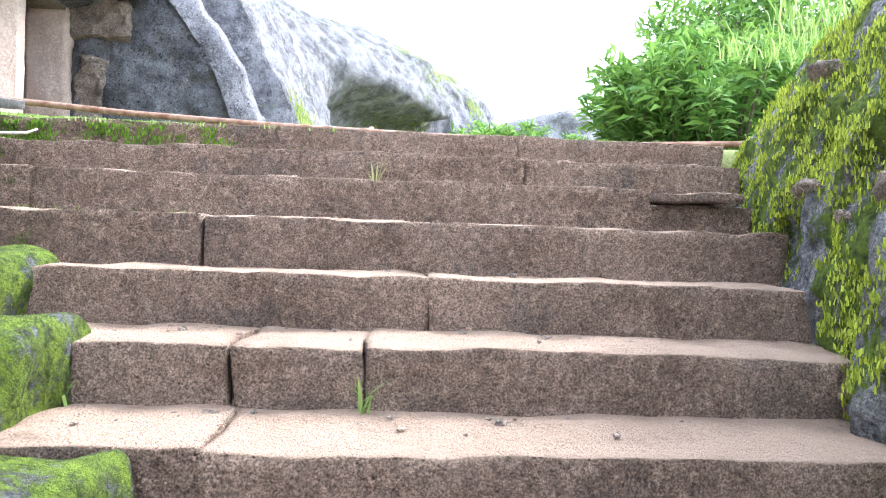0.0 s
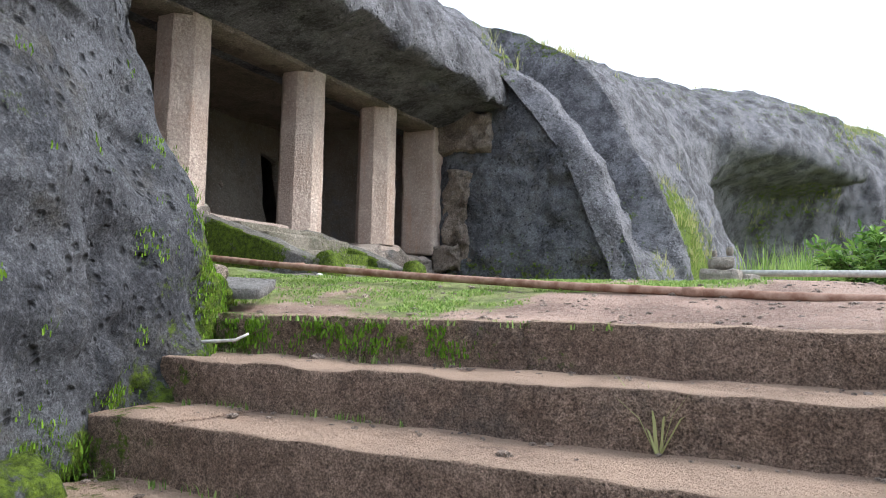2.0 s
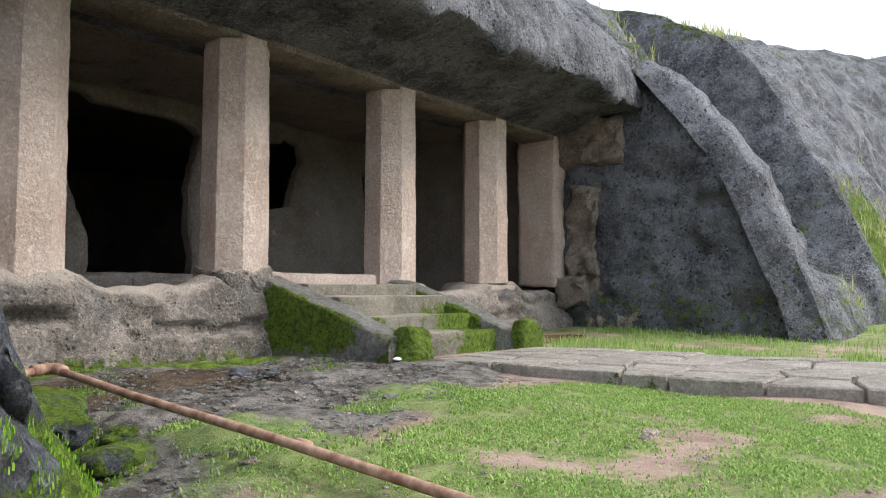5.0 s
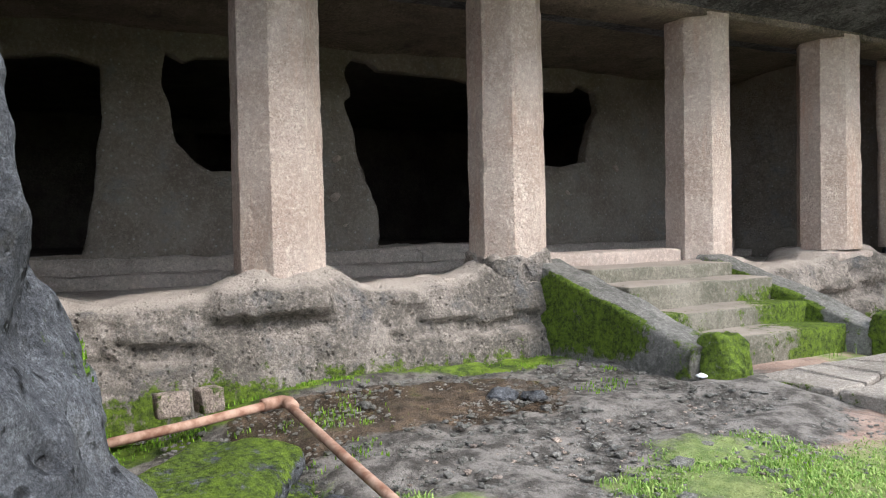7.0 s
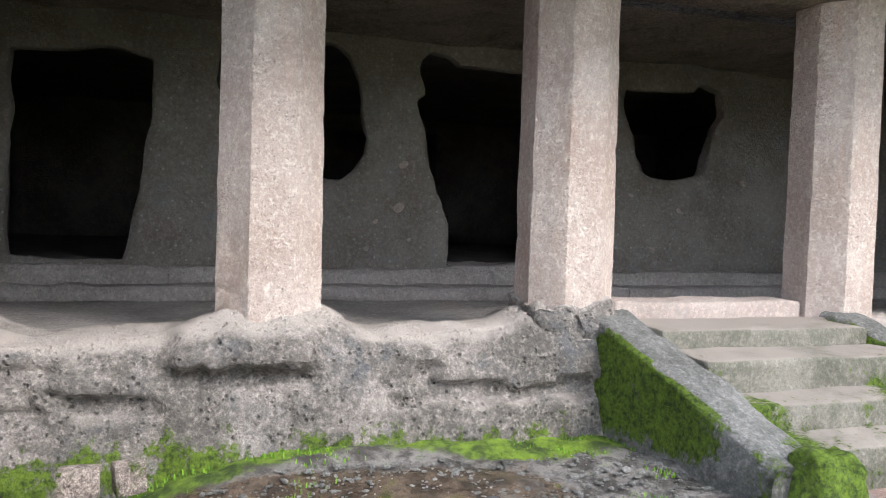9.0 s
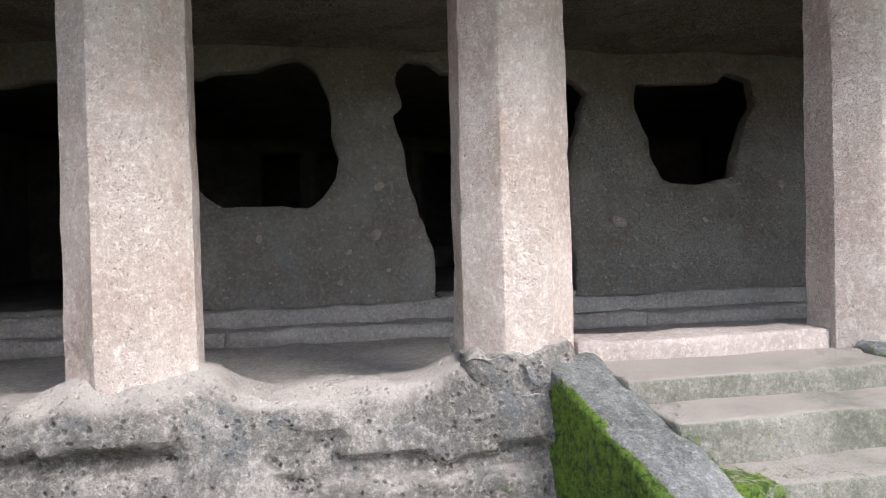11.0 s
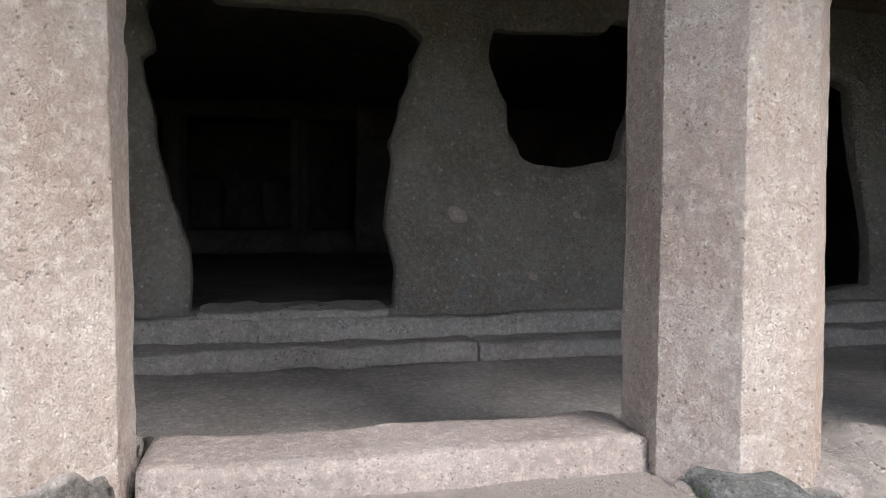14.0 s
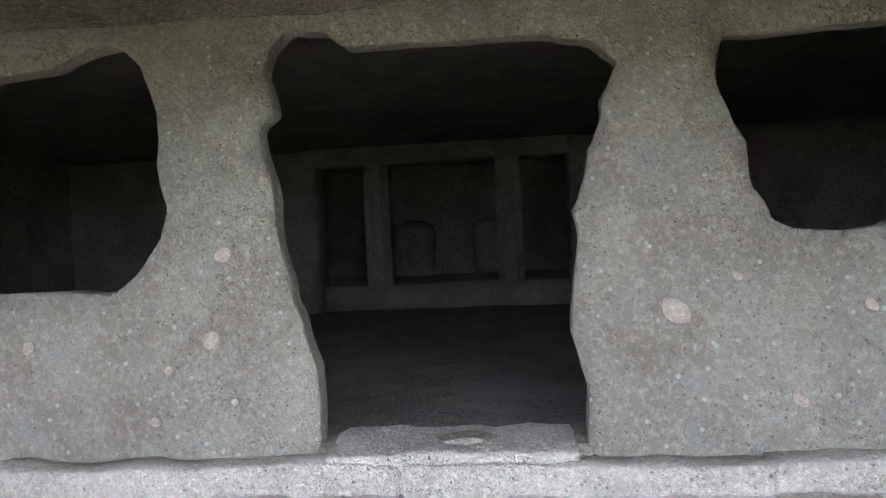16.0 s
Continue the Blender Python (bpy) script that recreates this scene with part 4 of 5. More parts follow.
for i, (y, z) in enumerate(STEPS):
    left = -1.35 if i < 6 else np.interp(y, [2.3, 3.3, 3.7, 4.6], [-1.6, -2.25, -2.4, -2.75])
    cuts = [left, *JOINTS.get(i, ()), 1.26 + 0.2 * (y - 1.9)]
    for k in range(len(cuts) - 1):
        a, b = cuts[k] + 0.001, cuts[k + 1] - 0.001
        depth = 0.62
        notch = 0.13 if (i == 9 and k == 2) else 0.0
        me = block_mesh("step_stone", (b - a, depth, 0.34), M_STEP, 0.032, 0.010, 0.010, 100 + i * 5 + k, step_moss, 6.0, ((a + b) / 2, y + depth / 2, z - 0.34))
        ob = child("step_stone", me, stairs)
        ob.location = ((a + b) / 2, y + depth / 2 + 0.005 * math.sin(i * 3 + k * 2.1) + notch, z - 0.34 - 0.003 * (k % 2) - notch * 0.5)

chip = child("step_stone", block_mesh("step_chip", (0.42, 0.36, 0.05), M_STEP, 0.03, 0.012, 0.014, 190), stairs, "thin split slab left over a broken riser")
chip.location = (1.34, 3.93, 1.78)
# mossy blocks that edge the lower steps
for x, y, z, sx, sy, sz, s in ((-1.42, 2.15, 0.70, 0.55, 0.75, 0.53, 1), (-1.08, 1.62, 0.5, 0.6, 0.5, 0.52, 2), (-1.75, 2.75, 1.0, 0.5, 0.6, 0.44, 3), (-2.25, 3.1, 1.1, 0.5, 0.7, 0.62, 4), (-1.7, 1.5, 0.3, 0.9, 0.9, 0.9, 5)):
    ob = tagged(new("edge_block", block_mesh("edge_block", (sx, sy, sz), M_BLACK, 0.03, 0.05, 0.05, 70 + s, lambda c: 0.68 + 0 * c[:, 0])), "moss-covered stone block edging the steps", "stone block", "mossy edge blocks")
    ob.location = (x + 0.25, y, z)

# ---- rock outcrop left of the stairs ----
foot = resample([(-2.05, -2.5), (-2.0, 2.2), (-2.25, 3.2), (-2.38, 3.9), (-2.62, 4.55), (-2.9, 4.88), (-3.6, 5.06), (-4.5, 5.06), (-5.1, 4.82), (-6.2, 4.2), (-6.4, 2.0), (-6.4, -2.5), (-2.05, -2.5)], 800)[:-1]
zz = np.concatenate([np.linspace(0.0, 5.2, 180), np.linspace(5.3, 6.4, 14)])
cx, cy = -4.2, 1.5
P = np.zeros((len(zz), len(foot), 3))
fd = foot - np.array((cx, cy))
fr = np.linalg.norm(fd, axis=1, keepdims=True)
for i, z in enumerate(zz):
    lean = 0.22 * max(z - 2.2, 0) + 0.13 * max(z - 2.7, 0) - 0.28 * max(0, 2.5 - z) * 0.3 + 1.3 * max(0, z - 5.2) ** 2
    P[i, :, :2] = np.array((cx, cy)) + fd / fr * np.maximum(fr - lean, 0.2)
    P[i, :, 2] = z
P[..., 0] += 0.25
P[..., 1] += 0.05
P = roughen(P, 0.16, 0.9, 3, 81, -1)
P = roughen(P, 0.07, 3.0, 3, 83, -1)
hollow = smooth(0.45, 0.8, vnoise(P.reshape(-1, 3), 7.0, 84)).reshape(P.shape[:2])
P = P + normals_of(P) * (hollow * 0.05)[..., None]
lf = fbm(P.reshape(-1, 3), 1.3, 4, 85).reshape(P.shape[:2])
mossv = np.clip(0.9 * smooth(3.0, 2.45, P[..., 2] + 0.25 * lf) * smooth(4.3, 4.7, P[..., 1]) + 0.3 * smooth(2.3, 1.6, P[..., 2]) + 0.34 * smooth(0.0, 0.8, lf), 0, 1)
nf = len(foot)
cap = [tuple(f) for f in grid_faces(len(zz), nf, True)[:, ::-1]] + [tuple((len(zz) - 1) * nf + k for k in range(nf))]
OUT_P, OUT_MOSS = P, mossv
outcrop = tagged(new("rock_outcrop", mesh_of("rock_outcrop", P.reshape(-1, 3), cap, M_BLACK, {"moss": mossv.ravel()})), "large pitted dark basalt outcrop with a mossy foot", "rock", kind="structure")

# ---- mossy bank wall right of the stairs ----
prof = [(0.98, -1.3), (1.04, 1.0), (1.10, 1.7), (1.22, 2.15), (1.40, 2.5), (1.58, 2.78), (1.85, 2.86), (2.5, 2.75), (3.2, 2.4)]
secs = [[(x, z) for x, z in prof], [(x, z) for x, z in prof], [(x + 0.02, z) for x, z in prof], [(x + 0.04 + 0.1 * max(z - 2.0, 0), z - 0.12 * max(z - 2.2, 0)) for x, z in prof], [(x + 0.5 + 0.2 * max(z - 1.5, 0), min(z, 2.2) - 0.1) for x, z in prof]]
P = loft(secs, [-3.0, 1.0, 3.0, 4.65, 4.95], 130, 300)
P[..., 0] += 0.2 * (P[..., 1] - 1.9) + 0.36
P = roughen(P, 0.07, 1.5, 3, 95, 1)
P = roughen(P, 0.05, 4.5, 4, 96, 1)
P = roughen(P, 0.02, 13.0, 3, 98, 1)
lf = fbm(P.reshape(-1, 3) * np.array([1.6, 2.2, 0.7]), 2.2, 5, 97, 0.7).reshape(P.shape[:2])
mossv = np.clip(0.50 + 0.40 * lf + 0.12 * smooth(1.6, 2.4, P[..., 2]), 0, 1)
BANK_P, BANK_MOSS = P, mossv
bank = fixed("retaining_wall", mesh_of("retaining_wall", P.reshape(-1, 3), grid_faces(*P.shape[:2]), M_BANK, {"moss": mossv.ravel()}), "rough stone retaining wall covered in yellow-green moss", "wall")
rng = random.Random(5)
wall_stones = [with_moss(pebble_mesh("wall_stone", M_RUBBLE, 1.0, s, 0.7, 2, 0.3), 0.3) for s in range(4)]
for k in range(8):
    y = rng.uniform(1.2, 3.5)
    z = rng.uniform(1.15 + 0.25 * (y - 1.2), 2.7)
    x = np.interp(z, [1.0, 1.7, 2.15, 2.5, 2.78], [1.04, 1.10, 1.22, 1.40, 1.58])
    ob = child("stone", wall_stones[k % 4], bank)
    r = rng.uniform(0.05, 0.13)
    ob.matrix_basis = pose(x + 0.2 * (y - 1.9) + 0.39, y, z, 0, rng.uniform(-50, -25), 0) @ Matrix.Diagonal((r * 0.35, r * 1.2, r, 1))

# ---- flagstone walk ----
pave = empty("pavement", "raised walk of cracked pale flagstones", "pavement", kind="structure")
rng = random.Random(9)
nx, ny = 8, 5
node = {}
for i in range(nx + 1):
    for j in range(ny + 1):
        u, v = i / nx, j / ny
        x = -4.72 + 4.6 * u
        y0, y1 = 9.05 + 0.55 * u, 11.0 + 1.3 * u
        jx, jy = (rng.uniform(-0.16, 0.16), rng.uniform(-0.11, 0.11))
        node[i, j] = Vector((x + (jx if 0 < i < nx else 0), y0 + (y1 - y0) * v + (jy if 0 < j < ny else jy * 0.5), 0))
for i in range(nx):
    for j in range(ny):
        corners = [node[i, j], node[i + 1, j], node[i + 1, j + 1], node[i, j + 1]]
        c = sum(corners, Vector()) / 4
        ring = []
        for k in range(4):
            a, b = corners[k], corners[(k + 1) % 4]
            for t in (0, 0.35, 0.7):
                p = a.lerp(b, t)
                p = p + (c - p).normalized() * (0.012 + rng.uniform(0, 0.012))
                ring.append(p)
        z = 2.585 + rng.uniform(-0.008, 0.008) - 0.008 * i
        tilt = (rng.uniform(-0.01, 0.01), rng.uniform(-0.01, 0.01))
        verts = []
        for h, shrink in ((-0.25, 0), (-0.014, 0), (0, 0.016)):
            for p in ring:
                q = p + (c - p).normalized() * shrink
                verts.append((q.x - c.x, q.y - c.y, h + (q.x - c.x) * tilt[0] + (q.y - c.y) * tilt[1]))
        n = len(ring)
        faces = [(a * n + k, a * n + (k + 1) % n, (a + 1) * n + (k + 1) % n, (a + 1) * n + k) for a in (0, 1) for k in range(n)] + [tuple(2 * n + k for k in range(n))]
        me = mesh_of("flagstone", verts, faces, M_FLAG, {"moss": [0.5 if (v[2] < -0.1 or j in (0,) and rng.random() < 0.15) else 0.0 for v in verts]}, shade=False)
        ob = child("flagstone", me, pave)
        ob.location = (c.x, c.y, z)

# ---- pipes ----
def gz(x, y):
    return float(ground_z(np.array([x]), np.array([y]))[0])


rust = empty("water_pipe", "long rusty iron water pipe lying across the court", "pipe")
run = [(-5.07, 5.80, 2.73), (-4.2, 5.85, 2.63), (-3.1, 5.91, 2.53), (-2.0, 5.88, 2.45), (-0.93, 5.75, 2.385), (0.3, 5.6, 2.33), (1.7, 5.46, 2.30), (3.3, 5.3, 2.36)]
child("long_pipe", tube("long_pipe", resample(run, 50), 0.024, M_RUST, 12), rust)
child("branch_pipe", tube("branch_pipe", [(-5.07, 5.80, 2.73), (-4.95, 5.3, 2.70), (-4.8, 4.72, 2.68)], 0.025, M_RUST, 12), rust)
child("elbow", tube("elbow", [(-4.95, 5.815, 2.718), (-5.02, 5.81, 2.73), (-5.065, 5.785, 2.73), (-5.06, 5.73, 2.728), (-5.045, 5.67, 2.726)], 0.036, M_RUST, 12), rust)
for x in (-2.9, -0.2):
    z = np.interp(-x, [-0.3, 0.93, 2.0, 3.1], [2.33, 2.385, 2.45, 2.53])
    y = np.interp(-x, [-0.3, 0.93, 2.0, 3.1], [5.6, 5.75, 5.88, 5.94])
    child("coupling", tube("coupling", [(x - 0.05, y + 0.005, z), (x + 0.05, y - 0.005, z)], 0.029, M_RUST, 12), rust)
pvc = empty("drain_pipe", "thin pale plastic pipe with an elbow against the rock", "pipe")
child("upright", tube("upright", [(-5.14, 4.79, 2.45), (-5.2, 4.69, 3.13)], 0.018, M_PVC), pvc)
child("arm", tube("arm", [(-5.2, 4.70, 3.13), (-5.22, 4.40, 3.14)], 0.018, M_PVC), pvc)
far_pipe = empty("water_pipe", "short pale pipe beyond the stone pile", "pipe")
child("long_pipe", tube("far_pipe", [(-0.4, 9.0, 2.62), (1.2, 8.9, 2.60), (3.0, 8.8, 2.6)], 0.03, M_PVC), far_pipe)

# ---- loose stones ----
slab = tagged(new("stone_slab", block_mesh("stone_slab", (0.34, 0.42, 0.06), M_SLATE, 0.05, 0.010, 0.010, 3)), "flat grey slate slab lying on the grass", "stone slab")
slab.matrix_basis = Matrix.Translation((-2.52, 4.93, 2.31)) @ Matrix.Rotation(radians(11), 4, Vector((0.67, 0.74, 0))) @ pose(0, 0, 0, 0, 0, 30)
boulder = tagged(new("mossy_stone", with_moss(pebble_mesh("mossy_stone", M_BLACK, 0.125, 3, 0.8, 4, 0.22), 0.95)), "round stone wrapped in green moss by the rock", "stone")
boulder.location = (-2.50, 4.68, 2.31)
b2 = tagged(new("mossy_stone", with_moss(pebble_mesh("mossy_stone", M_RUBBLE, 0.09, 5, 0.6, 3, 0.22), 0.5)), "small brown stone resting on the mossy boulder", "stone")
b2.location = (-2.60, 4.82, 2.41)
for k, (x, y, s) in enumerate(((-5.80, 5.30, 0.20), (-5.84, 5.52, 0.15))):
    ob = tagged(new("cut_block", block_mesh("cut_block", (0.14, s, 0.15), M_RUBBLE, 0.03, 0.012, 0.01, 20 + k, lambda c: 0.35 + 0 * c[:, 0])), "small cut stone block on wet ground", "stone block", "cut blocks")
    ob.matrix_basis = pose(x, y, 2.55, 0, 0, 8 + 10 * k)
for k, (dx, dy, dz, sx, sy, sz) in enumerate(((0, 0, 0, 0.42, 0.36, 0.17), (0.02, 0.0, 0.165, 0.26, 0.25, 0.13), (0.28, 0.1, 0, 0.2, 0.25, 0.12), (-0.06, 0.02, 0.29, 0.06, 0.08, 0.09), (0.08, 0.0, 0.29, 0.07, 0.08, 0.12), (0.55, 0.1, 0, 0.4, 0.3, 0.07))):
    ob = tagged(new("piled_stone", block_mesh("piled_stone", (sx * 0.72, sy * 0.72, sz * 0.8), M_FLAG, 0.04, 0.03, 0.02, 33 + k, lambda c: 0.2 + 0 * c[:, 0])), "dark carved stone fragment stacked in a small pile", "stone", "stone pile")
    ob.matrix_basis = pose(-0.36 + dx * 0.72, 8.12 + dy, 2.47 + dz * 0.8, 0, 0, 15 * k)
scrap = tagged(new("litter", pebble_mesh("litter", M_WHITE, 0.04, 2, 0.4, 2, 0.3)), "white scrap of litter on the mud", "litter")
scrap.location = (-4.79, 8.69, 2.60)
twig = tagged(new("twig", tube("twig", [(-2.30, 4.35, 2.06), (-2.17, 4.4, 2.07), (-2.05, 4.43, 2.08), (-2.01, 4.47, 2.11)], [0.010, 0.009, 0.008, 0.006], M_PVC, 6)), "pale bent twig lying on the step", "twig")
flat_rock = tagged(new("mossy_stone", block_mesh("flat_rock", (0.62, 0.95, 0.17), M_BLACK, 0.03, 0.07, 0.035, 61, lambda c: 0.15 + 0.6 * smooth(0.08, 0.15, c[:, 2]), 4.0)), "broad flat dark rock capped with green moss", "stone")
flat_rock.matrix_basis = pose(-4.25, 5.28, 2.50, 0, 3, 62)
# rocks in the wet patch by the pipe corner
for k, (x, y, r) in enumerate(((-4.85, 5.55, 0.16), (-4.45, 5.62, 0.18), (-4.15, 5.75, 0.11), (-5.2, 7.3, 0.10), (-5.05, 7.45, 0.08), (-3.9, 5.55, 0.2), (-5.35, 5.5, 0.12))):
    ob = tagged(new("wet_stone", with_moss(pebble_mesh("wet_stone", M_BLACK, r, k + 5, 0.45, 3, 0.4), 0.55 if k in (1, 2, 5) else 0.1)), "dark wet stone half sunk in the mud", "stone", "wet stones")
    ob.location = (x, y, gz(x, y) + 0.01)

# ---- scattered small stuff ----
rs = np.random.RandomState(3)


def scatter_tufts(name, pts, height, width, mat, label, category, per=1, spreadr=0.0, lean=0.5, seed=0):
    """Many grass blades (two-segment tapering strips) in one stuff object."""
    r = np.random.RandomState(seed)
    base = np.repeat(np.asarray(pts, float), per, 0)
    n = len(base)
    base[:, :2] += r.uniform(-1, 1, (n, 2)) * spreadr
    ang = r.uniform(0, 2 * np.pi, n)
    h = height * r.uniform(0.45, 1.25, n)
    w = width * r.uniform(0.6, 1.3, n)
    side = np.stack([np.cos(ang), np.sin(ang), np.zeros(n)], 1)
    out = np.stack([-np.sin(ang), np.cos(ang), np.zeros(n)], 1) * (r.uniform(0, 1, n) * lean * h)[:, None]
    up = np.zeros((n, 3))
    up[:, 2] = h
    v = np.stack([base - side * w[:, None] / 2, base + side * w[:, None] / 2, base + up * 0.55 + out * 0.35 + side * w[:, None] * 0.38, base + up * 0.55 + out * 0.35 - side * w[:, None] * 0.38, base + up + out], 1)
    v[:, :2, 2] -= 0.01
    k = np.arange(n)[:, None] * 5
    faces = [tuple(f) for f in (k + np.array([[0, 1, 2, 3]]))] + [tuple(f) for f in (k + np.array([[3, 2, 4]]))]
    return tagged(new(name, mesh_of(name, v.reshape(-1, 3), faces, mat, shade=False)), label, category, kind="stuff")


def ground_points(n, x0, x1, y0, y1, dens, seed):
    r = np.random.RandomState(seed)
    x, y = r.uniform(x0, x1, n), r.uniform(y0, y1, n)
    keep = r.uniform(0, 1, n) < dens(x, y)
    x, y = x[keep], y[keep]
    return np.stack([x, y, ground_z(x, y)], 1)


def open_court(x, y):
    return (y > 4.72) & ~((x > -4.9) & (x < 0) & (y > 9.05 + 0.55 * (x + 4.72) / 4.6) & (y < 11.0 + 1.3 * (x + 4.72) / 4.6))


def clumped(x, y):
    """Grass cover broken into clumps, with bare soil between them near the rock."""
    n = fbm(np.stack([x, y, 0 * x], 1), 5.0, 4, 29, 0.65)
    bare = smooth(6.6, 5.4, y)
    return smooth(0.35, 0.95, turf_at(x, y)) * open_court(x, y) * smooth(-0.9 + 0.9 * bare, -0.3 + 0.85 * bare, n)


pts = ground_points(230000, -4.6, 2.2, 4.7, 9.4, clumped, 1)
scatter_tufts("grass", pts, 0.016, 0.009, M_GRASS, "short patchy green grass in the court", "grass", 1, 0.02, 2.0, 1)
pts = ground_points(26000, -5.6, 3.0, 9.8, 17, lambda x, y: smooth(0.35, 0.95, turf_at(x, y)) * open_court(x, y), 2)
scatter_tufts("grass", pts, 0.08, 0.010, M_GRASS, "green grass beyond the paved walk", "grass", 1, 0.02, 0.8, 2)
rs.uniform(0, 1, 2)
pts = ground_points(45000, -6.5, -2.6, 4.7, 8.8, lambda x, y: smooth(0.3, 0.9, moss_ground(x, y) + 0.5 * fbm(np.stack([x, y, x * 0], 1), 2.0, 4, 12)) * 0.8, 3)
scatter_tufts("moss_tufts", pts, 0.022, 0.009, M_MOSSHAIR, "bright green moss cushions on wet ground", "moss", 1, 0.01, 0.9, 3)
# tufts on the cliff
idx = np.argwhere((CLIFF_MOSS > 0.42) & (CLIFF_P[..., 2] > 2.6))
pick = idx[rs.choice(len(idx), min(len(idx), 2600), replace=False)]
scatter_tufts("cliff_grass", CLIFF_P[pick[:, 0], pick[:, 1]], 0.24, 0.016, M_DRY, "grass tufts growing on cliff seams", "grass", 7, 0.14, 1.2, 4)
def grid_pick(P, mask, n, seed):
    r = np.random.RandomState(seed)
    idx = np.argwhere(mask)
    k = idx[r.randint(0, len(idx), n)]
    return P[k[:, 0], k[:, 1]] + r.normal(0, 0.012, (n, 3))


bn = fbm(BANK_P.reshape(-1, 3) * np.array([1, 1, 0.6]), 7.0, 4, 7, 0.75).reshape(BANK_P.shape[:2])
pts = grid_pick(BANK_P, (BANK_MOSS + 0.55 * bn > 0.62) & (BANK_P[..., 1] > 0.8) & (BANK_P[..., 0] < 2.9), 130000, 2)
scatter_tufts("moss_tufts", pts, 0.013, 0.007, M_MOSSBANK, "yellow-green moss cushions on the stone bank", "moss", 1, 0.004, 1.6, 21)
on = fbm(OUT_P.reshape(-1, 3), 6.0, 4, 8, 0.75).reshape(OUT_P.shape[:2])
pts = grid_pick(OUT_P, (OUT_MOSS + 0.45 * on > 0.60) & (OUT_P[..., 1] > 2.2) & (OUT_P[..., 0] > -5.2) & (OUT_P[..., 2] > 0.8) & (OUT_P[..., 2] < 3.4), 50000, 3)
scatter_tufts("moss_tufts", pts, 0.013, 0.006, M_MOSSHAIR, "green moss at the foot of the outcrop", "moss", 1, 0.004, 1.6, 22)
r_ = np.random.RandomState(11)
ex = 0.25 + np.concatenate([r_.normal(c, w, n) for c, w, n in ((-2.35, 0.07, 420), (-1.86, 0.09, 620), (-1.62, 0.04, 200), (-1.30, 0.07, 330), (-2.1, 0.4, 260))])
pts = np.stack([ex, np.full(len(ex), 4.562), 2.17 - 0.13 * r_.uniform(0, 1, len(ex)) ** 1.4], 1)
pts = pts[(ex < -0.45) & (ex > -2.4) & (fbm(pts, 14.0, 3, 5) > -0.15)]
scatter_tufts("moss_tufts", pts, 0.014, 0.007, M_MOSSHAIR, "moss and tiny weeds on the top step", "moss", 1, 0.004, 1.8, 23)

# weeds on the stairs and along the edge of the court
for x, y, z, h, n in ((-0.07, 4.10, 1.84, 0.20, 7), (0.0, 2.37, 1.02, 0.10, 8), (-1.35, 2.85, 1.21, 0.16, 6), (-0.87, 2.37, 1.02, 0.14, 4)):
    w = scatter_tufts("weed", [(x, y - 0.02, z)], h, 0.012, M_DRY if h > 0.15 else M_GRASS, "small weed rooted at a step", "weed", n, 0.015, 1.3, int(h * 1000))
    w["kind"] = ""
    del w["kind"]
pts = np.array([(x, 4.55 + r, z) for x, r, z in zip(rs.uniform(-2.5, -0.3, 260), rs.uniform(-0.02, 0.2, 260), np.full(260, 2.185))])
scatter_tufts("edge_grass", pts[:120], 0.02, 0.008, M_GRASS, "thin grass along the top step", "grass", 3, 0.03, 1.6, 8)
pts = np.array([(x, y - 0.03, z) for i in (9, 10, 11) for (y, z) in [(STEPS[i][0], STEPS[i - 1][1])] for x in rs.uniform(-2.4, -0.9, 55)])
scatter_tufts("edge_grass", pts[::2], 0.03, 0.007, M_GRASS, "tiny weeds in the step corners", "grass", 3, 0.02, 1.0, 9)

# pebbles on court and treads


def pebbles(name, pts, size, mat, label, seed):
    r = np.random.RandomState(seed)
    bm = bmesh.new()
    bmesh.ops.create_icosphere(bm, subdivisions=1, radius=1)
    V = np.array([v.co for v in bm.verts])
    F = np.array([[v.index for v in f.verts] for f in bm.faces])
    bm.free()
    n = len(pts)
    s = size * r.lognormal(0, 0.5, n)
    jit = 1 + r.uniform(-0.3, 0.3, (n, len(V)))
    W = V[None] * jit[..., None] * s[:, None, None] * np.stack([r.uniform(0.7, 1.4, n), r.uniform(0.7, 1.4, n), r.uniform(0.35, 0.7, n)], 1)[:, None] + np.asarray(pts)[:, None]
    faces = (F[None] + (np.arange(n) * len(V))[:, None, None]).reshape(-1, 3)
    return tagged(new(name, mesh_of(name, W.reshape(-1, 3), faces, mat, {"moss": np.zeros(n * len(V))}, shade=False)), label, "pebbles", kind="stuff")


pts = ground_points(2600, -4.4, 1.2, 4.7, 8.4, lambda x, y: (0.85 - 0.5 * turf_at(x, y)) * open_court(x, y), 5)
pebbles("pebbles", pts, 0.009, M_RUBBLE, "loose reddish gravel on the court", 5)
pts = ground_points(9000, -6.0, -2.9, 5.2, 9.0, lambda x, y: 0.6 * smooth(-2.9, -3.5, x) * open_court(x, y), 6)
pebbles("pebbles", pts, 0.009, M_RAMP, "grey chippings in the mud", 6)
tp = []
for i in range(4, 11):
    y, z = STEPS[i]
    m = 70 if i > 7 else 30
    tp += [(x, y + 0.42 - abs(rs.normal(0, 0.11)), z + 0.003) for x in rs.uniform(-2.0 if i > 6 else -1.2, 1.0, m)]
tp = [p for p in tp if p[1] > 0]
pebbles("pebbles", tp, 0.008, M_RUBBLE, "small grit and chips on the treads", 7)

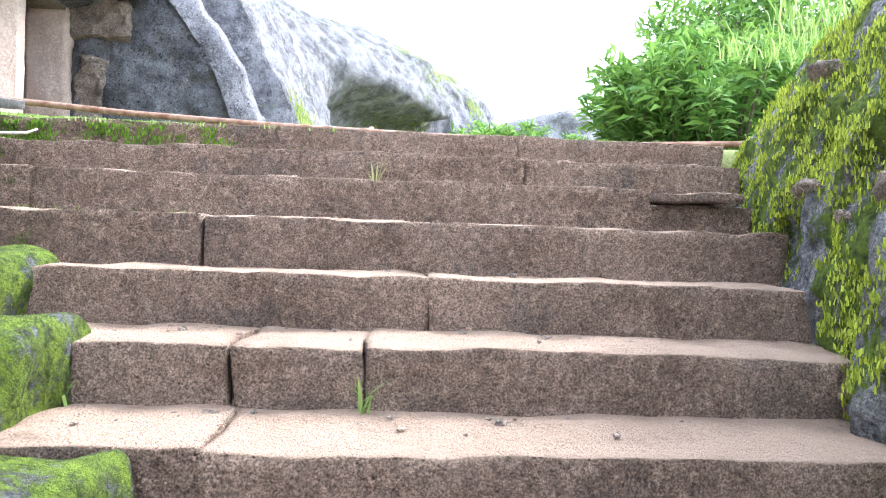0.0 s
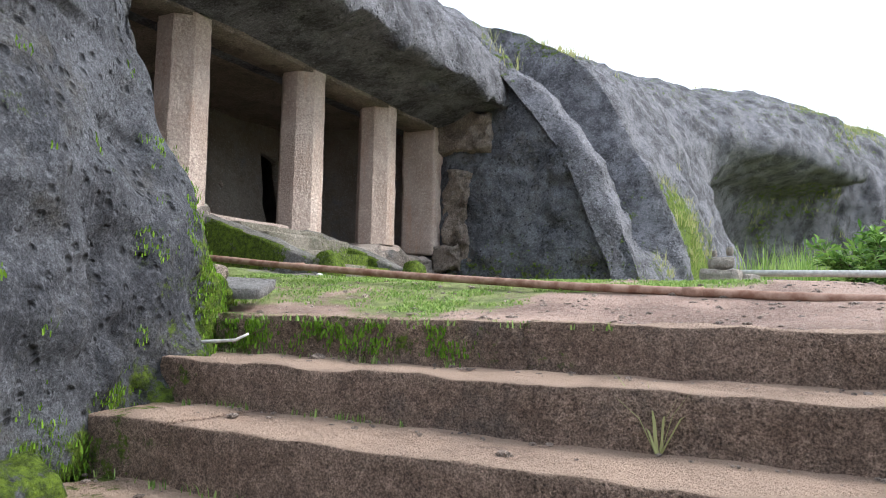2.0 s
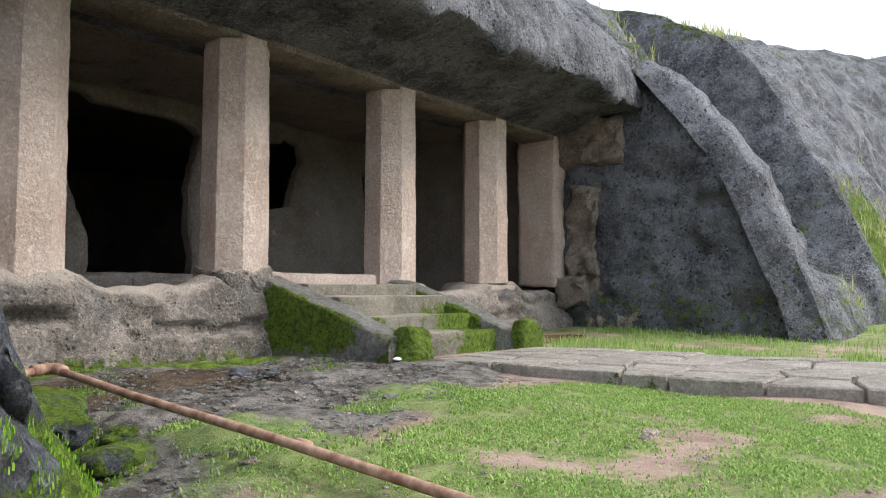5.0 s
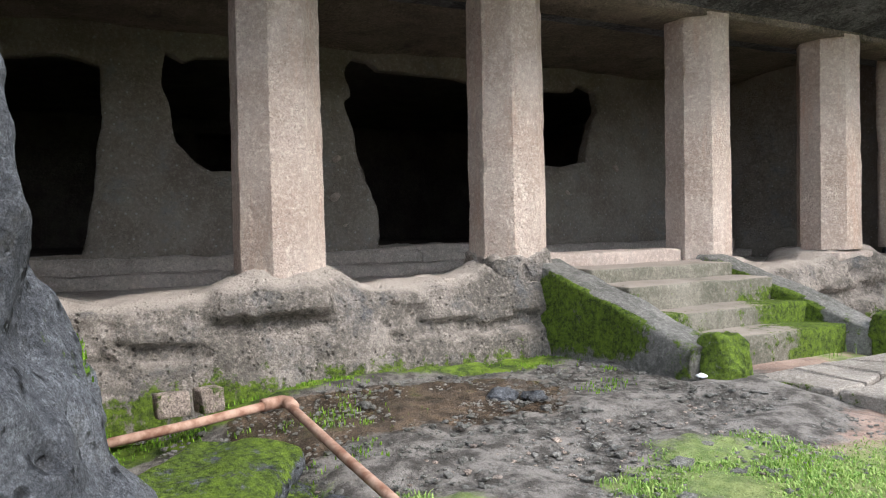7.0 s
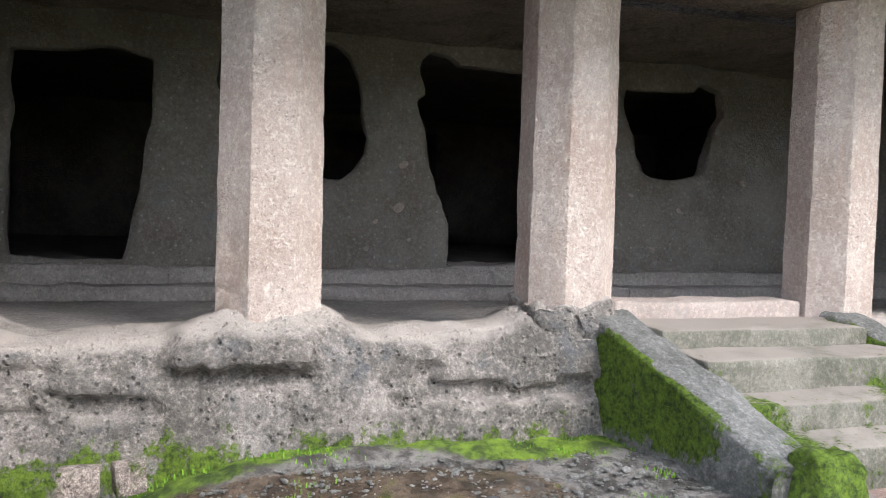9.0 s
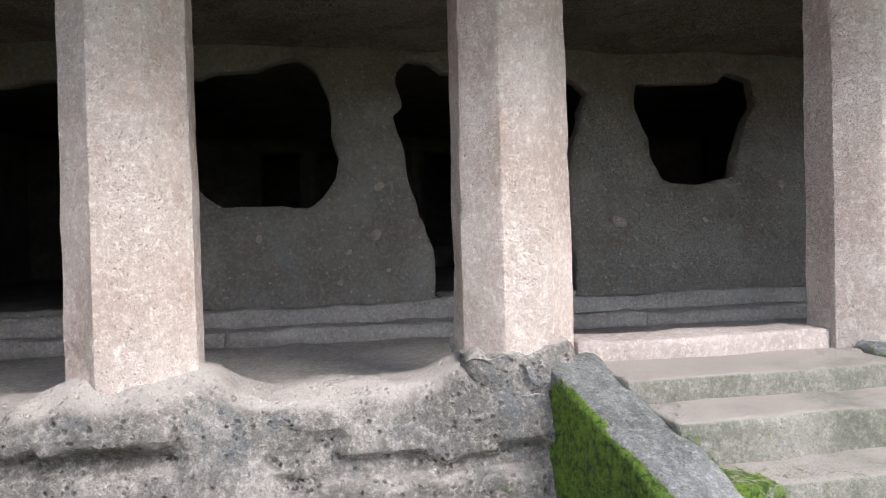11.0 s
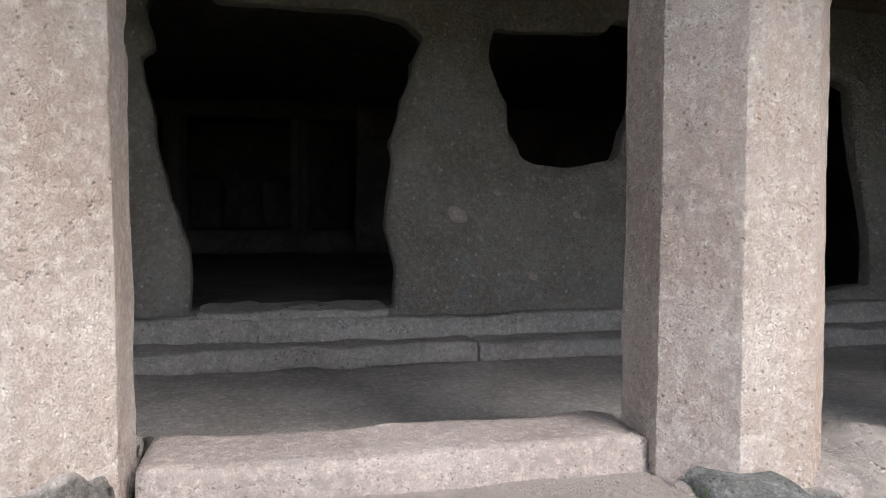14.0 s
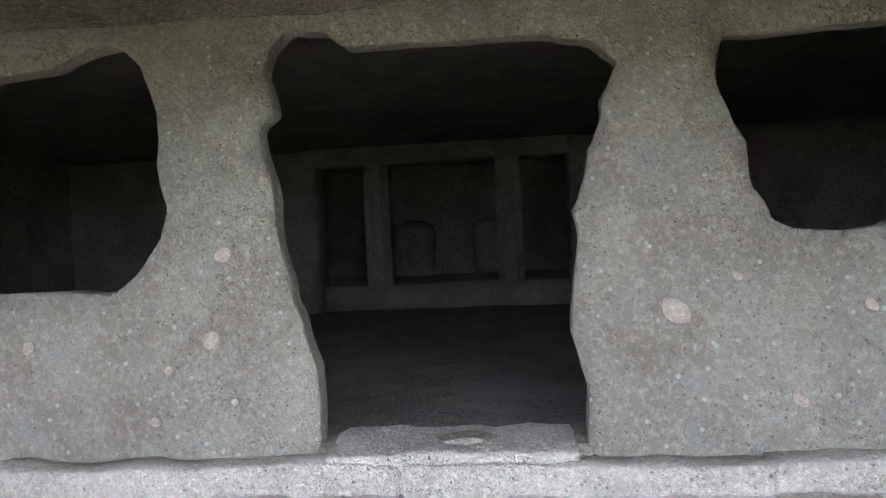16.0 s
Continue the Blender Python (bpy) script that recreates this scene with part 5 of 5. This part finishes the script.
# ---- bushes ----
def bush(name, at, size, stems, leaves, leaf, label, seed, category="bush"):
    """Shrub of forking stems that carry many long single leaves, uneven in outline."""
    r = np.random.RandomState(seed)
    root = empty(name, label, category, at=at)
    tips = []
    for k in range(stems):
        a = r.uniform(0, 2 * np.pi)
        d = math.sqrt(r.uniform(0, 1))
        tip = np.array((math.cos(a) * d * size[0], math.sin(a) * d * size[1], size[2] * r.uniform(0.6, 1.1) * (1 - 0.35 * d * d)))
        foot_ = np.array((tip[0] * 0.55, tip[1] * 0.55, -0.1))
        mid = foot_ * 0.4 + tip * 0.6 + np.array((0, 0, 0.1 * size[2]))
        if k < 40:
            child("stem", tube("stem", [foot_, mid, tip], [0.018, 0.012, 0.005], M_BARK, 5), root)
        tips.append((foot_, mid, tip))
    T = np.array(tips)
    pick = r.randint(0, stems, leaves)
    u = r.uniform(0.02, 1.03, leaves) ** 0.7
    f, m, t = T[pick, 0], T[pick, 1], T[pick, 2]
    pos = ((1 - u) ** 2)[:, None] * f + (2 * u * (1 - u))[:, None] * m + (u * u)[:, None] * t
    pos += r.normal(0, 0.06, (leaves, 3)) * size[2] * 0.6
    pos[:, 2] = np.maximum(pos[:, 2], 0.03)
    ang, el = r.uniform(0, 2 * np.pi, leaves), r.uniform(-0.2, 1.25, leaves)
    d = np.stack([np.cos(ang) * np.cos(el), np.sin(ang) * np.cos(el), np.sin(el)], 1)
    s = np.cross(d, r.normal(0, 1, (leaves, 3)))
    s /= np.linalg.norm(s, axis=1, keepdims=True) + 1e-9
    L = leaf * r.uniform(0.6, 1.3, leaves)[:, None]
    droop = np.array((0, 0, -0.22)) * L
    W = 0.10 * L
    V = np.stack([pos, pos + d * L * 0.5 + s * W, pos + d * L + droop, pos + d * L * 0.5 - s * W], 1)
    k = np.arange(leaves)[:, None] * 4
    ob = child("leaves", mesh_of("leaves", V.reshape(-1, 3), [tuple(q) for q in k + np.array([[0, 1, 2, 3]])], M_LEAF, shade=False), root)
    ob["kind"] = "stuff"
    return root


bush("bush", (2.75, 6.6, 2.25), (1.05, 1.2, 1.15), 120, 13000, 0.17, "tall long-leaved green shrub beside the stairs", 1)
bush("bush", (4.3, 8.0, 2.3), (1.8, 1.6, 2.5), 150, 19000, 0.19, "tall dense green shrub behind the bank wall", 2)
bush("bush", (1.45, 10.1, 2.38), (1.2, 0.7, 0.8), 80, 8000, 0.14, "low leafy green bush at the edge of the court", 3)
bush("bush", (3.4, 10.6, 2.35), (1.2, 0.8, 0.62), 80, 7000, 0.14, "low leafy green bush at the edge of the court", 4)
pts = ground_points(5000, -0.5, 6, 10.5, 16, lambda x, y: 0.6 + 0 * x, 12)
scatter_tufts("tall_grass", pts, 0.6, 0.016, M_GRASS, "tall bright grass beyond the bushes", "grass", 2, 0.08, 0.5, 13)
pts = np.stack([rs.uniform(2.0, 2.7, 160), rs.uniform(1.5, 4.7, 160), np.full(160, 2.72)], 1)
scatter_tufts("bank_grass", pts, 0.16, 0.010, M_GRASS, "weeds on top of the mossy wall", "grass", 5, 0.06, 1.1, 14)

# far boulder on the skyline
far_rock = tagged(new("boulder", with_moss(pebble_mesh("boulder", M_CLIFF, 3.0, 12, 0.62, 4, 0.3), 0.25)), "weathered grey boulder on the far skyline", "rock")
far_rock.location = (7.3, 37, 6.4)
mound = tagged(new("boulder", with_moss(pebble_mesh("boulder", M_CLIFF, 6.0, 15, 0.5, 4, 0.25), 0.45)), "low grassy rock mound in the distance", "rock")
mound.location = (10.5, 40, 3.6)
